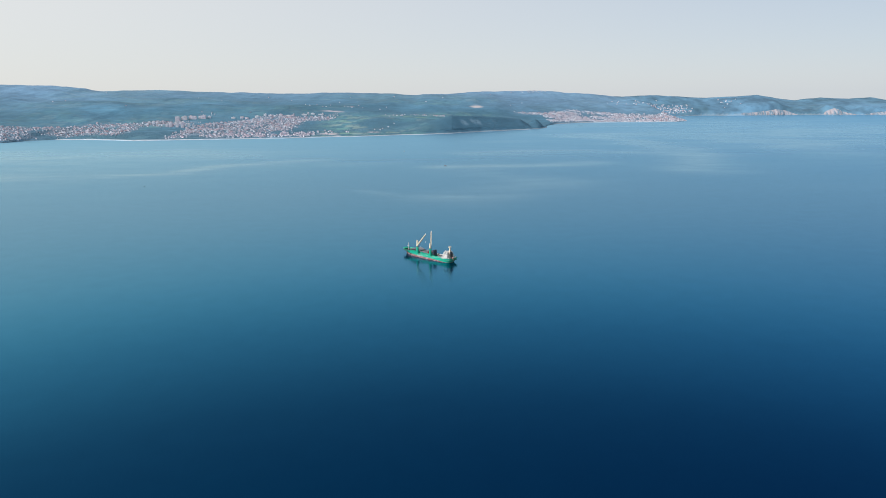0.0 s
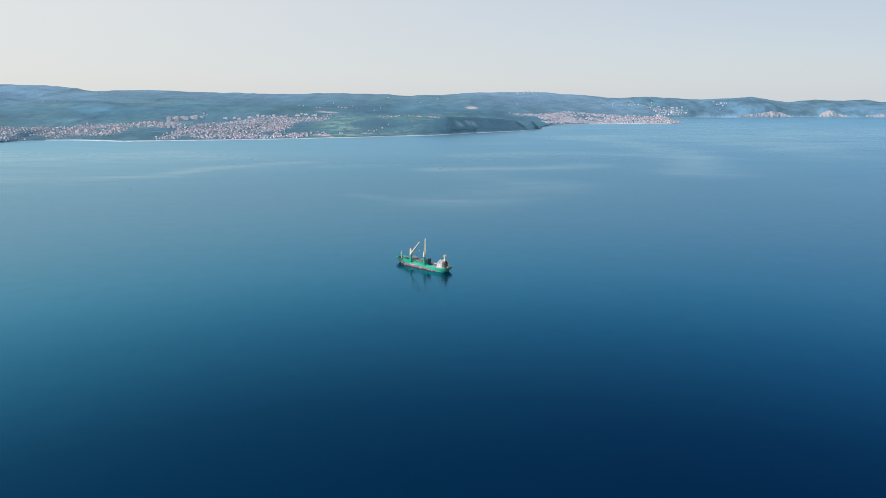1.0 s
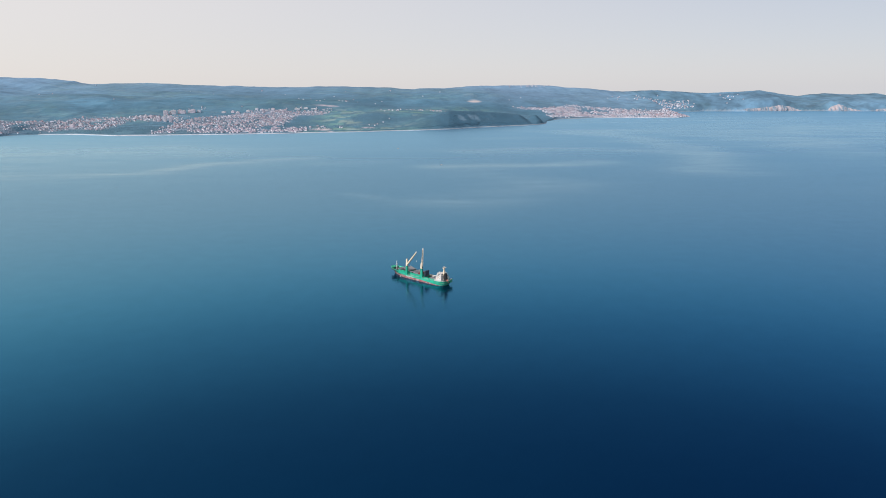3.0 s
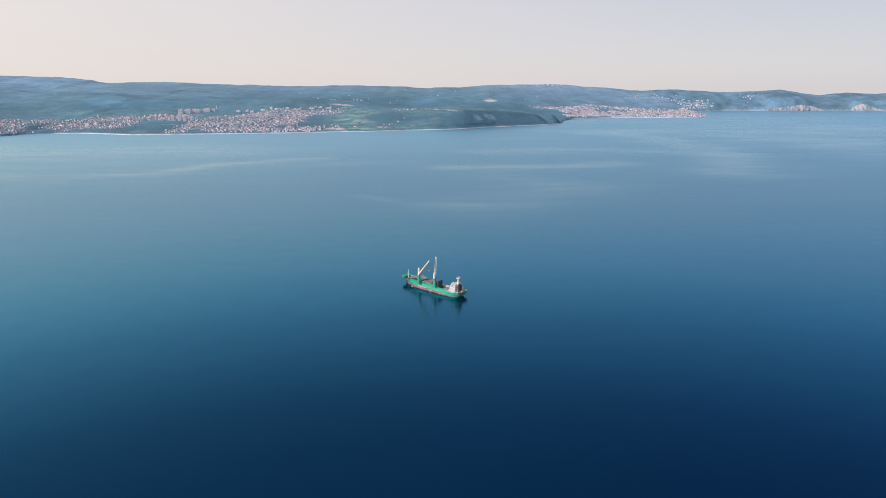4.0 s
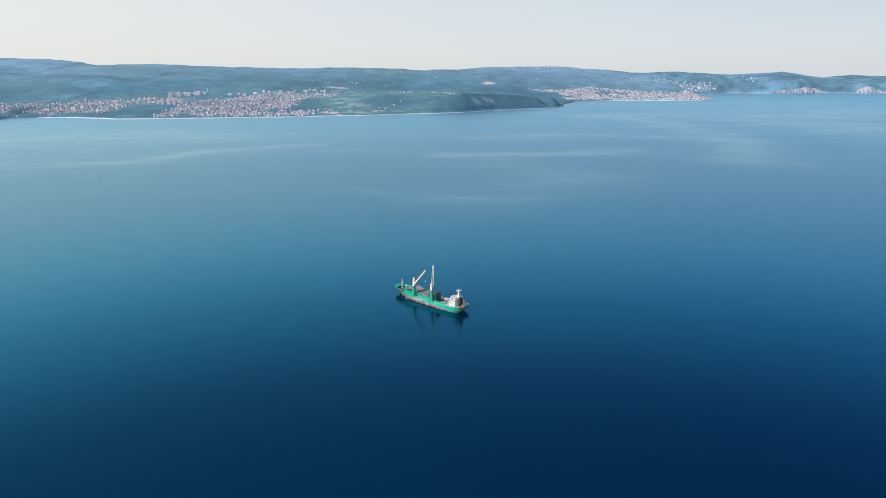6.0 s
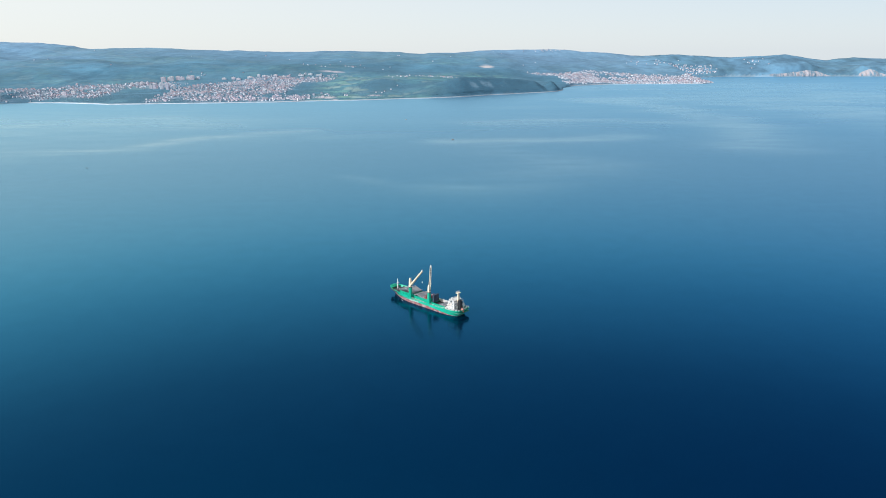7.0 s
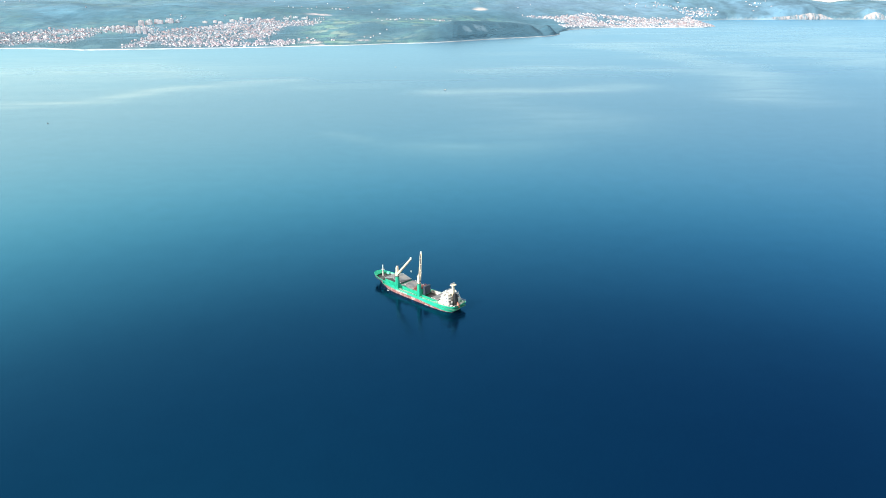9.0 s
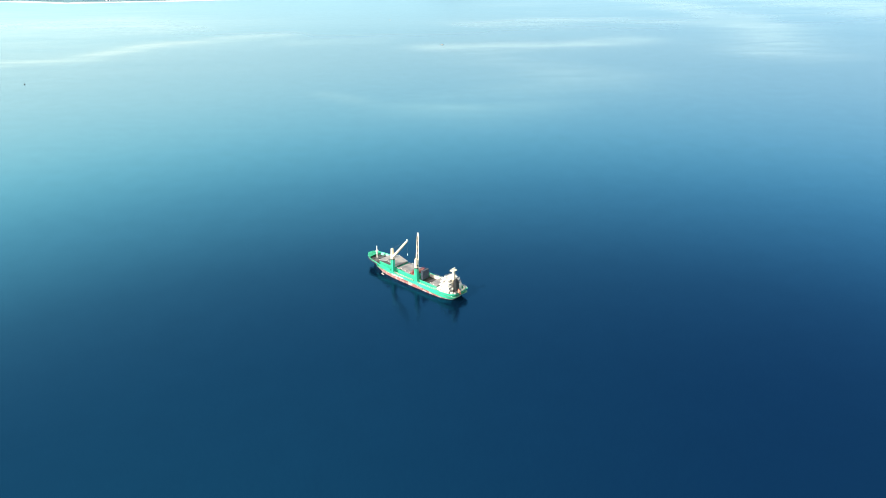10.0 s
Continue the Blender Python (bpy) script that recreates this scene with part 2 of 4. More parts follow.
def beam(bm, a, b, w0, h0, w1=None, h1=None):
    """A square bar from a to b that may taper."""
    a, b = Vector(a), Vector(b)
    way = (b - a).normalized()
    side = way.cross(Vector((0, 0, 1)))
    side = side.normalized() if side.length > 1e-3 else Vector((1, 0, 0))
    up = side.cross(way)
    w1, h1 = w1 or w0, h1 or h0
    ends = []
    for c, w, h in ((a, w0, h0), (b, w1, h1)):
        ends.append([bm.verts.new(c + side * (sx * w / 2) + up * (sy * h / 2)) for sx, sy in ((-1, -1), (1, -1), (1, 1), (-1, 1))])
    for i in range(4):
        j = (i + 1) % 4
        bm.faces.new((ends[0][i], ends[0][j], ends[1][j], ends[1][i]))
    bm.faces.new(ends[0][::-1]), bm.faces.new(ends[1])
    return bm


def thing(name, label, category, place, group=""):
    ob = new(name)
    ob.matrix_basis = place
    return tagged(ob, label, category, group)


# ---- sea ----
def hashed(i, j, k):
    v = np.sin(i * 127.1 + j * 311.7 + k * 74.7) * 43758.5453
    return v - np.floor(v)


def rough_noise(x, y, size, octaves=4, seed=0):
    """Smooth random heights in -1..1."""
    total, amp, norm = np.zeros_like(x), 1.0, 0.0
    for o in range(octaves):
        u, v = x / size, y / size
        i, j = np.floor(u), np.floor(v)
        fu, fv = u - i, v - j
        fu, fv = fu * fu * (3 - 2 * fu), fv * fv * (3 - 2 * fv)
        k = seed + o * 7
        a = hashed(i, j, k) * (1 - fu) + hashed(i + 1, j, k) * fu
        b = hashed(i, j + 1, k) * (1 - fu) + hashed(i + 1, j + 1, k) * fu
        total += amp * (2 * (a * (1 - fv) + b * fv) - 1)
        norm += amp
        amp, size = amp * 0.5, size * 0.5
    return total / norm


# long calm slicks that lie across the bay: half width, strength, and the line they follow
SLICKS = ((34, 1.0, ((-1400, 1365), (-790, 1385), (-600, 1405), (-515, 1430), (-490, 1505), (-430, 1610), (-290, 1690))),
          (150, 0.45, ((-1600, 1880), (-935, 1950), (-560, 1905))), (24, 0.5, ((-1000, 1880), (-770, 1925), (-555, 1906))),
          (46, 1.0, ((60, 1505), (235, 1471), (375, 1550))), (62, 0.9, ((140, 1850), (431, 1842), (650, 1725))),
          (80, 1.0, ((540, 2520), (634, 2305), (690, 2006), (620, 1620), (540, 1370))), (130, 0.8, ((1500, 2500), (916, 2390), (1050, 2140), (1020, 1800))),
          (17, 0.5, ((-120, 1115), (-30, 1046), (70, 1030))), (40, 0.4, ((-240, 1600), (-60, 1616))), (70, 0.6, ((120, 1365), (200, 1180), (60, 1000))))


def calm_at(x, y):
    """How calm and filmy the water lies, 0 to 1."""
    u = x + 60 * rough_noise(x, y, 260, 3, 201)
    v = y + 34 * rough_noise(x, y, 170, 3, 203)
    total = 0.8 * np.exp(-(((u + 1050) / 600) ** 2) - ((v - 1750) / 560) ** 2) + 0.85 * np.exp(-(((u - 1450) / 1000) ** 2) - ((v - 2800) / 1300) ** 2)
    total = total + 0.9 * np.clip(rough_noise(x * 0.55, y, 330, 4, 211) - 0.05, 0, 1) * np.clip((u - 50) / 400, 0, 1) * np.clip((v - 1050) / 500, 0, 1)
    for half, strength, line in SLICKS:
        near = np.full_like(x, 1e9)
        for (ax, ay), (bx, by) in zip(line, line[1:]):
            k = np.clip(((u - ax) * (bx - ax) + (v - ay) * (by - ay)) / ((bx - ax) ** 2 + (by - ay) ** 2), 0, 1)
            near = np.minimum(near, np.hypot(u - ax - k * (bx - ax), v - ay - k * (by - ay)))
        total = total + 0.8 * strength * np.exp(-((near / half) ** 2))
    return np.clip(total * (0.8 + 0.5 * rough_noise(x * 0.5, y, 120, 3, 207)), 0, 1)


def build_sea():
    xs = np.r_[np.arange(-15000, -2000, 500.0), np.arange(-2000, 2200, 14.0), np.arange(2200, 15001, 400.0)]
    ys = np.r_[np.arange(-15000, 800, 400.0), np.arange(800, 2900, 9.0), np.arange(2900, 4700, 40.0), np.arange(4700, 15001, 400.0)]
    gx, gy = np.meshgrid(xs, ys)
    idx = np.arange(gx.size).reshape(gx.shape)
    me = bpy.data.meshes.new("water")
    me.from_pydata(np.stack([gx, gy, gx * 0], -1).reshape(-1, 3), [], np.stack([idx[:-1, :-1], idx[:-1, 1:], idx[1:, 1:], idx[1:, :-1]], -1).reshape(-1, 4).tolist())
    me.attributes.new("calm", "FLOAT", "POINT").data.foreach_set("value", calm_at(gx, gy).astype(np.float32).ravel())
    me.materials.append(SEA)
    tagged(new("water", me), "calm deep blue bay water with pale slicks", "sea", kind="structure")


build_sea()

# ---- coast ----
SHORE = ((-6000, 2300), (-3000, 2330), (-1800, 2480), (-1550, 2556), (-1516, 2677), (-1437, 2729), (-1327, 2724), (-1191, 2661), (-1095, 2608), (-962, 2614),
         (-756, 2622), (-551, 2648), (-345, 2688), (-243, 2712), (-133, 2752), (-20, 2780), (96, 2835), (221, 2946), (356, 3028), (450, 3090), (505, 3148), (545, 3235))
SHORE_FAR = ((578, 3420), (664, 3620), (713, 3656), (884, 3756), (1034, 3747), (1160, 3700), (1319, 3710), (1400, 3780), (1425, 3870), (1445, 4150),
             (1520, 4500), (1810, 4640), (2001, 4564), (2360, 4538), (2653, 4405), (2843, 4320), (3600, 4050), (6000, 3500))
RIDGE = ((-6000, 330), (-2929, 259), (-2548, 243), (-2358, 226), (-2303, 210), (-2226, 205), (-2091, 209), (-1859, 209), (-1396, 188), (-1008, 176), (-774, 177),
         (-539, 175), (-227, 165), (-109, 158), (127, 159), (284, 171), (481, 174), (789, 175), (955, 161))
RIDGE_FAR = ((1153, 148), (1353, 126), (1551, 135), (1751, 125), (1951, 111), (2110, 121), (2302, 127), (2432, 106), (2574, 89), (2753, 104), (2955, 96), (3116, 102), (3231, 85), (6000, 80))
BACK = 4930.0


def shore_at(x):
    pts = np.array(SHORE + SHORE_FAR, float)
    return np.interp(x, pts[:, 0], pts[:, 1])


def ridge_at(x):
    pts = np.array(RIDGE + RIDGE_FAR, float)
    return np.interp(x, pts[:, 0], pts[:, 1]) + 4 * rough_noise(x, x * 0, 80, 3, 17)


def window(x, a, b, soft):
    return np.clip((x - a) / soft, 0, 1) * np.clip((b - x) / soft, 0, 1)


def height(x, y):
    """The land's height over the sea; below it, the sea bed by the shore."""
    s = shore_at(x) + 10 * rough_noise(x, y * 0, 90, 3, 5)
    d, deep = y - s, BACK - s
    # behind the headland the hills follow the coast only loosely
    loose = sum(shore_at(x + k) for k in (-320, -200, -80, 80, 200, 320)) / 6 - s
    loose = loose * window(x, 150, 950, 150)
    u = np.clip((d - loose) / (deep - loose), 0, 1)
    power = np.interp(x, (-200, 500, 1400, 1800), (0.88, 1.35, 1.35, 0.7))
    z = ridge_at(x) * u**power
    inland = np.clip(d / 600, 0, 1) * np.clip((BACK - y) / 500, 0, 1)
    z = z + inland * (26 * rough_noise(x, y, 620, 3, 11) + 10 * rough_noise(x, y, 170, 3, 23))
    z = z + 26 * window(x, -1700, -250, 500) * np.exp(-(((y - 3650) / 190) ** 2))
    # wooded headland and the round knoll at its end
    z = z + 54 * np.interp(x, (-110, 100, 240, 340, 417, 440, 462, 482), (0, 1, 1, 0.93, 0.72, 0.5, 0.14, 0)) * np.exp(-(((d - 150) / 115) ** 2))
    z = z - 16 * window(x, 60, 500, 90) * np.exp(-(((d - 430) / 90) ** 2))
    z = z + 36 * np.exp(-(((x - 494) / 28) ** 2) - ((y - 3255) / 80) ** 2)
    # hill of fields above the middle shore
    z = z + 22 * window(x, -420, 260, 250) * np.exp(-(((d - 420) / 200) ** 2))
    # bluffs of the far shore
    bluff = window(x, 2050, 2400, 80) + window(x, 2520, 2690, 50) + window(x, 2750, 3050, 50)
    z = z + 32 * bluff * np.clip((d - 30) / 40, 0, 1) * np.exp(-((d / 180) ** 2)) * (1 + 0.5 * rough_noise(x, y * 0, 60, 3, 31))
    edge = np.clip(d / 12, 0, 1)
    z = np.where(d > 0, 1.2 * edge + np.maximum(z, 0) * np.clip(d / 25, 0, 1), 0.2 * np.maximum(d, -40))
    return np.where(y > BACK, z - (y - BACK) * 1.2, z)


def build_land():
    xs, ys = np.arange(-4200, 4200.1, 9.0), np.arange(2250, 5010.1, 10.0)
    gx, gy = np.meshgrid(xs, ys)
    gz = height(gx, gy)
    nx, ny = len(xs), len(ys)
    me = bpy.data.meshes.new("ground")
    idx = np.arange(nx * ny).reshape(ny, nx)
    quads = np.stack([idx[:-1, :-1], idx[:-1, 1:], idx[1:, 1:], idx[1:, :-1]], -1).reshape(-1, 4)
    keep = (gz.ravel()[quads] > -7).any(1)
    quads = quads[keep]
    me.from_pydata(np.stack([gx, gy, gz], -1).reshape(-1, 3), [], quads.tolist())
    me.polygons.foreach_set("use_smooth", np.ones(len(me.polygons), bool))
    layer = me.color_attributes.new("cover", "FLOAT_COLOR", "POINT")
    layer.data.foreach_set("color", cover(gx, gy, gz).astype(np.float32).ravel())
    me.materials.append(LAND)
    tagged(new("ground", me), "wooded coastal hills with fields and pale cliffs", "land", kind="structure")


def town(x, y):
    """How densely the land is built over, 0 to 1."""
    d = y - shore_at(x)
    west = window(x, -2300, -1200, 60) * np.clip((d - np.interp(x, (-1420, -1360), (18, 70))) / 50, 0, 1) * np.clip((500 - d) / 80, 0, 1)
    deep = np.interp(x, (-1010, -800, -600, -450), (430, 720, 840, 820))
    middle = window(x, -1010, -430, 40) * np.clip((d - 14) / 20, 0, 1) * np.clip((deep - d) / 60, 0, 1)
    middle = middle * (1 - window(x, -585, -300, 40) * window(d, 90, 560, 60))
    hill = window(x, -1260, -1000, 40) * window(d, 360, 560, 60) * 0.7
    east = window(x, 620, 1440, 50) * np.clip((d - 12) / 20, 0, 1) * np.clip((np.interp(x, (620, 1000, 1400), (420, 470, 400)) - d) / 120, 0, 1)
    east = east + window(x, 470, 690, 50) * window(y, 3890, 3985, 30) * 0.8
    gaps = np.clip(1.6 + 3.2 * rough_noise(x, y, 150, 3, 41), 0.1, 1)
    return np.clip(west * 0.8 + middle + hill + east, 0, 1) * gaps


def bare_rock(x, y):
    """Pale slabs that show between the trees of the headland."""
    d = y - shore_at(x)
    return window(x, 110, 310, 40) * window(d, 35, 105, 25) * np.clip(5.0 * rough_noise(x + 0.35 * d, y * 0.2, 15, 2, 81) - 0.8, 0, 1) * np.clip(0.7 + 2 * rough_noise(x, y, 50, 2, 83), 0, 1)


def open_patches(x, y):
    """Farmland in broad patches on the hills."""
    return np.clip(3.5 * (rough_noise(x, y, 520, 3, 71) - 0.02), 0, 1)


def slope_fields(x, y):
    """Open terraced slope above the middle shore."""
    d = y - shore_at(x)
    return window(x, -520, 420, 130) * np.clip((900 - d) / 260, 0, 1) * np.clip(0.75 + 1.8 * rough_noise(x, y, 210, 3, 91), 0, 1)


def cover(x, y, z):
    d = y - shore_at(x)
    # haze put into the ground colour: paler, bluer with distance and towards the east
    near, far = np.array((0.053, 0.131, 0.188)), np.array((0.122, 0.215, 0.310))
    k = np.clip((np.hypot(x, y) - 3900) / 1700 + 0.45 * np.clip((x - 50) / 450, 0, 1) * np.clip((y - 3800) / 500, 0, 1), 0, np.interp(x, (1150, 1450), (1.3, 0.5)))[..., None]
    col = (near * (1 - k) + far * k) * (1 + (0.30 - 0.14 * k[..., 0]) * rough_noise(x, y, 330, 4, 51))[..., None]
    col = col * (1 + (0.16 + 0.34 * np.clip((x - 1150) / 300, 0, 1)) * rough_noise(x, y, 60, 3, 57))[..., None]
    # fields and terraces: parcels with dark hedges between
    wu, wv = x + 30 * rough_noise(x, y, 130, 3, 62), d + 26 * rough_noise(x, y, 150, 3, 63) + 0.12 * x
    row = np.floor(wv / 52)
    cell = wu / 62 + 0.37 * row
    r1, r2 = hashed(np.floor(cell), row, 3), hashed(np.floor(cell), row, 9)
    kinds = np.array(((0.094, 0.196, 0.190), (0.118, 0.212, 0.182), (0.062, 0.150, 0.180), (0.148, 0.212, 0.205), (0.080, 0.176, 0.186)))
    field = kinds[(r1 * 4.999).astype(int)] * (0.85 + 0.3 * r2)[..., None]
    hedge = (((wv / 52) % 1 < 0.24) | (cell % 1 < 0.17)) & (r2 < 0.8)
    field = np.where(hedge[..., None], np.array((0.042, 0.112, 0.155)), field)
    slope = slope_fields(x, y)
    open_land = np.where((x > 500) & (y > 3900), 0.15, 0.3) * open_patches(x, y) + slope
    w = np.clip(open_land, 0, 1)[..., None] * 0.9
    head = (window(x, -20, 620, 110) * np.clip((330 - d) / 120, 0, 1))[..., None]
    w = w * (1 - head)
    col = col * (1 - w) + field * w
    col = col * (1 - 0.7 * head) + np.array((0.042, 0.110, 0.165)) * 0.7 * head
    strip = np.clip(5 * (rough_noise(x * 0.45, y, 70, 3, 97) - 0.34), 0, 1)[..., None] * (1 - head) * 0.18
    col = col * (1 - strip) + np.array((0.15, 0.26, 0.33)) * strip
    t = np.clip(town(x, y), 0, 1)[..., None] * 0.7 * np.clip(0.8 + 1.2 * rough_noise(x, y, 34, 2, 119), 0, 1)[..., None]
    col = col * (1 - t) + np.array((0.255, 0.255, 0.300)) * t
    scar = np.exp(-(((x - 275) / 46) ** 2) - ((y - 4020) / 95) ** 2)[..., None] * (1 + 0.35 * rough_noise(x, y, 30, 2, 99))[..., None]
    scar = np.clip(scar * 2 - 0.8, 0, 1)
    col = col * (1 - scar) + np.array((0.37, 0.34, 0.34)) * scar
    # bare pinkish soil above the middle shore
    for cx, cy, rx, ry in ((-395, 2745, 46, 28), (-352, 2708, 16, 14), (-215, 2800, 30, 26), (-480, 3560, 70, 40)):
        soil = np.clip(2 * np.exp(-(((x - cx) / rx) ** 2) - ((y - cy) / ry) ** 2) * (1 + 0.6 * rough_noise(x, y, 24, 2, 103)) - 0.7, 0, 1)[..., None] * 0.8
        col = col * (1 - soil) + np.array((0.42, 0.36, 0.38)) * soil
    bare = bare_rock(x, y)
    col = col * (1 - 0.25 * bare[..., None]) + np.array((0.32, 0.41, 0.47)) * 0.25 * bare[..., None]
    beach = ((d > -14) & (d < np.where((x > -430) & (x < 640), 7, 12)))[..., None] * np.where(x > 1480, 0.3, np.where(x > 640, 0.3, np.where(x > -430, 0.1, 0.25)))[..., None]
    col = col * (1 - beach) + (np.array((0.34, 0.37, 0.39)) + 0.22 * window(x, -1340, -880, 60)[..., None]) * beach
    return np.concatenate([np.clip(col, 0.01, 0.9), np.ones_like(col[..., :1])], -1)


build_land()


QUAY = material("pale_quay_stone", (0.44, 0.46, 0.49), 0.9, vary=0.2, size=10)


def sea_wall(x0, x1, wide, label):
    """A low stone sea wall with a path on it, along the water's edge."""
    bm = bmesh.new()
    xs = np.arange(x0, x1 + 0.1, 6.0)
    s = shore_at(xs) + 10 * rough_noise(xs, xs * 0, 90, 3, 5)
    profile = ((-2.5, -1.5), (-1.5, 2.2), (-0.9, 2.2), (-0.9, 1.7), (wide, 2.3), (wide + 2, -1.0))
    rows = [[bm.verts.new((float(a), float(b) + off, z)) for a, b in zip(xs, s)] for off, z in profile]
    for a, b in zip(rows, rows[1:]):
        for i in range(len(xs) - 1):
            bm.faces.new((a[i], a[i + 1], b[i + 1], b[i]))
    bmesh.ops.recalc_face_normals(bm, faces=bm.faces)
    tagged(part("sea_wall", bm, QUAY), label, "sea wall", kind="structure")


sea_wall(-1440, 560, 4.0, "pale stone sea wall and path along the shore")
sea_wall(640, 1430, 5.0, "pale stone quay of the old town")


def cliff(x0, x1, tops):
    """A bare rock face over the shore, cut by gullies; tops: its height along the way, in metres."""
    bm = bmesh.new()
    xs = np.arange(x0, x1 + 0.1, 3.5)
    h = np.interp(xs, np.linspace(x0, x1, len(tops)), tops) * (1 + 0.22 * rough_noise(xs, xs * 0, 22, 3, 44)) + 0.5
    gully = 8 * rough_noise(xs, xs * 0, 17, 2, 48)
    base = shore_at(xs) + 4
    rows = []
    for k in range(8):
        u = k / 7
        y = base + (0.18 * u + 0.62 * u * u) * h + gully * np.sin(math.pi * min(1, u * 0.9 + 0.1)) * np.clip(h / 25, 0.1, 1) + 1.5 * rough_noise(xs, xs * 0 + 9 * k, 9, 2, 53)
        rows.append([bm.verts.new((float(a), float(b), float(-1 + u * (c + 1)))) for a, b, c in zip(xs, y, h)])
    rows.append([bm.verts.new((v.co.x, v.co.y + 30, v.co.z - 6)) for v in rows[-1]])
    for a, b in zip(rows, rows[1:]):
        for i in range(len(a) - 1):
            bm.faces.new((a[i], a[i + 1], b[i + 1], b[i]))
    bmesh.ops.recalc_face_normals(bm, faces=bm.faces)
    tagged(part("cliff", bm, CLIFF_ROCK), "pale bare sea cliff cut by gullies", "cliff", kind="structure")


def cliff_material():
    """Layered pale rock; dark streaks down the face paint in gully shade and bushes."""
    m = bpy.data.materials.new("pale_flysch")
    m.use_nodes = True
    n, l = m.node_tree.nodes, m.node_tree.links
    g, put, fall, fine, ramp = n.new("ShaderNodeNewGeometry"), n.new("ShaderNodeMapping"), n.new("ShaderNodeTexNoise"), n.new("ShaderNodeTexNoise"), n.new("ShaderNodeValToRGB")
    put.inputs["Scale"].default_value, put.inputs["Rotation"].default_value = (0.085, 0.02, 0.022), (0, radians(14), 0)
    l.new(g.outputs["Position"], put.inputs["Vector"]), l.new(put.outputs[0], fall.inputs["Vector"]), l.new(g.outputs["Position"], fine.inputs["Vector"])
    fall.inputs["Scale"].default_value, fall.inputs["Detail"].default_value, fine.inputs["Scale"].default_value = 1.0, 6, 0.25
    e = ramp.color_ramp.elements
    e.new(0.5)
    for el, at, c in zip(e, (0.40, 0.50, 0.62), ((0.10, 0.165, 0.215), (0.22, 0.235, 0.27), (0.32, 0.285, 0.295))):
        el.position, el.color = at, (*c, 1)
    l.new(fall.outputs[0], ramp.inputs[0])
    b, bump = n["Principled BSDF"], n.new("ShaderNodeBump")
    b.inputs["Roughness"].default_value = 0.92
    bump.inputs["Strength"].default_value, bump.inputs["Distance"].default_value = 0.7, 3.0
    l.new(fine.outputs[0], bump.inputs["Height"]), l.new(bump.outputs[0], b.inputs["Normal"])
    l.new(ramp.outputs[0], b.inputs["Base Color"])
    return m


CLIFF_ROCK = cliff_material()
cliff(2000, 2400, (2, 10, 16, 17, 20, 21, 25, 26, 32, 35, 34, 26, 14, 1))
cliff(2530, 2705, (1, 22, 34, 38, 34, 20, 14, 8, 1))
cliff(2745, 3060, (1, 12, 18, 22, 24, 22, 24, 20, 10))

# ---- ship ----
SHIP = pose(-4.8, 643.1, 0, 0, 0, 135)     # bow towards +x of the ship, port side towards +y
DECK = 2.6
FORE = 3.9
ship = thing("cargo_ship", "green and red general cargo ship with two cranes, at anchor", "ship", SHIP @ Matrix.Diagonal((0.958, 1, 1, 1)))

# stations from stern to bow: deck edge x, deck half breadth, waterline x, waterline half breadth, top edge
STATIONS = ((-38.4, 4.3, -35.6, 2.6, 4.3), (-38.0, 5.0, -35.2, 3.3, 4.25), (-35.6, 5.5, -33.2, 4.3, 4.0), (-32.0, 5.9, -30.0, 5.3, 3.7), (-25.0, 6.1, -24.0, 5.9, 3.3), (-12.0, 6.1, -12.0, 6.1, 3.15),
            (0.0, 6.1, 0.0, 6.1, 3.1), (6.9, 6.1, 6.6, 5.95, 3.15), (7.7, 6.1, 7.3, 5.93, 4.35), (14.5, 6.0, 13.5, 5.3, 4.5), (16.0, 5.95, 15.0, 4.9, 4.55), (18.0, 5.8, 16.8, 4.3, 4.65), (22.0, 5.4, 20.0, 3.1, 4.8),
            (25.6, 4.6, 23.2, 1.8, 5.0), (28.2, 3.5, 25.2, 0.9, 5.2), (29.8, 2.2, 26.5, 0.35, 5.4), (30.7, 0.6, 27.3, 0.05, 5.5))


def hull_level(k):
    """The hull's outline at one level, stern to bow to port and back to starboard. k: 0 waterline, 1 top edge; below 0 under water."""
    ring = []
    for xd, hd, xw, hw, top in STATIONS:
        if k >= 0:
            flare = k**1.6
            x, half, z = xw + (xd - xw) * flare, hw + (hd - hw) * flare, top * k
        else:
            x, half, z = xw + (0 - xw) * 0.05 * -k, hw * (1 + 0.12 * k), 3.2 * k
        ring.append((x, half, z))
    return [(x, h, z) for x, h, z in ring] + [(x, -h, z) for x, h, z in reversed(ring)]


def loft(rings, close_top=False):
    bm = bmesh.new()
    rows = [[bm.verts.new(v) for v in ring] for ring in rings]
    n = len(rows[0])
    for a, b in zip(rows, rows[1:]):
        for i in range(n):
            j = (i + 1) % n
            bm.faces.new((a[j], a[i], b[i], b[j]))
    if close_top:
        bm.faces.new(rows[-1])
    for f in bm.faces:
        f.smooth = True
    bmesh.ops.recalc_face_normals(bm, faces=bm.faces)
    return bm


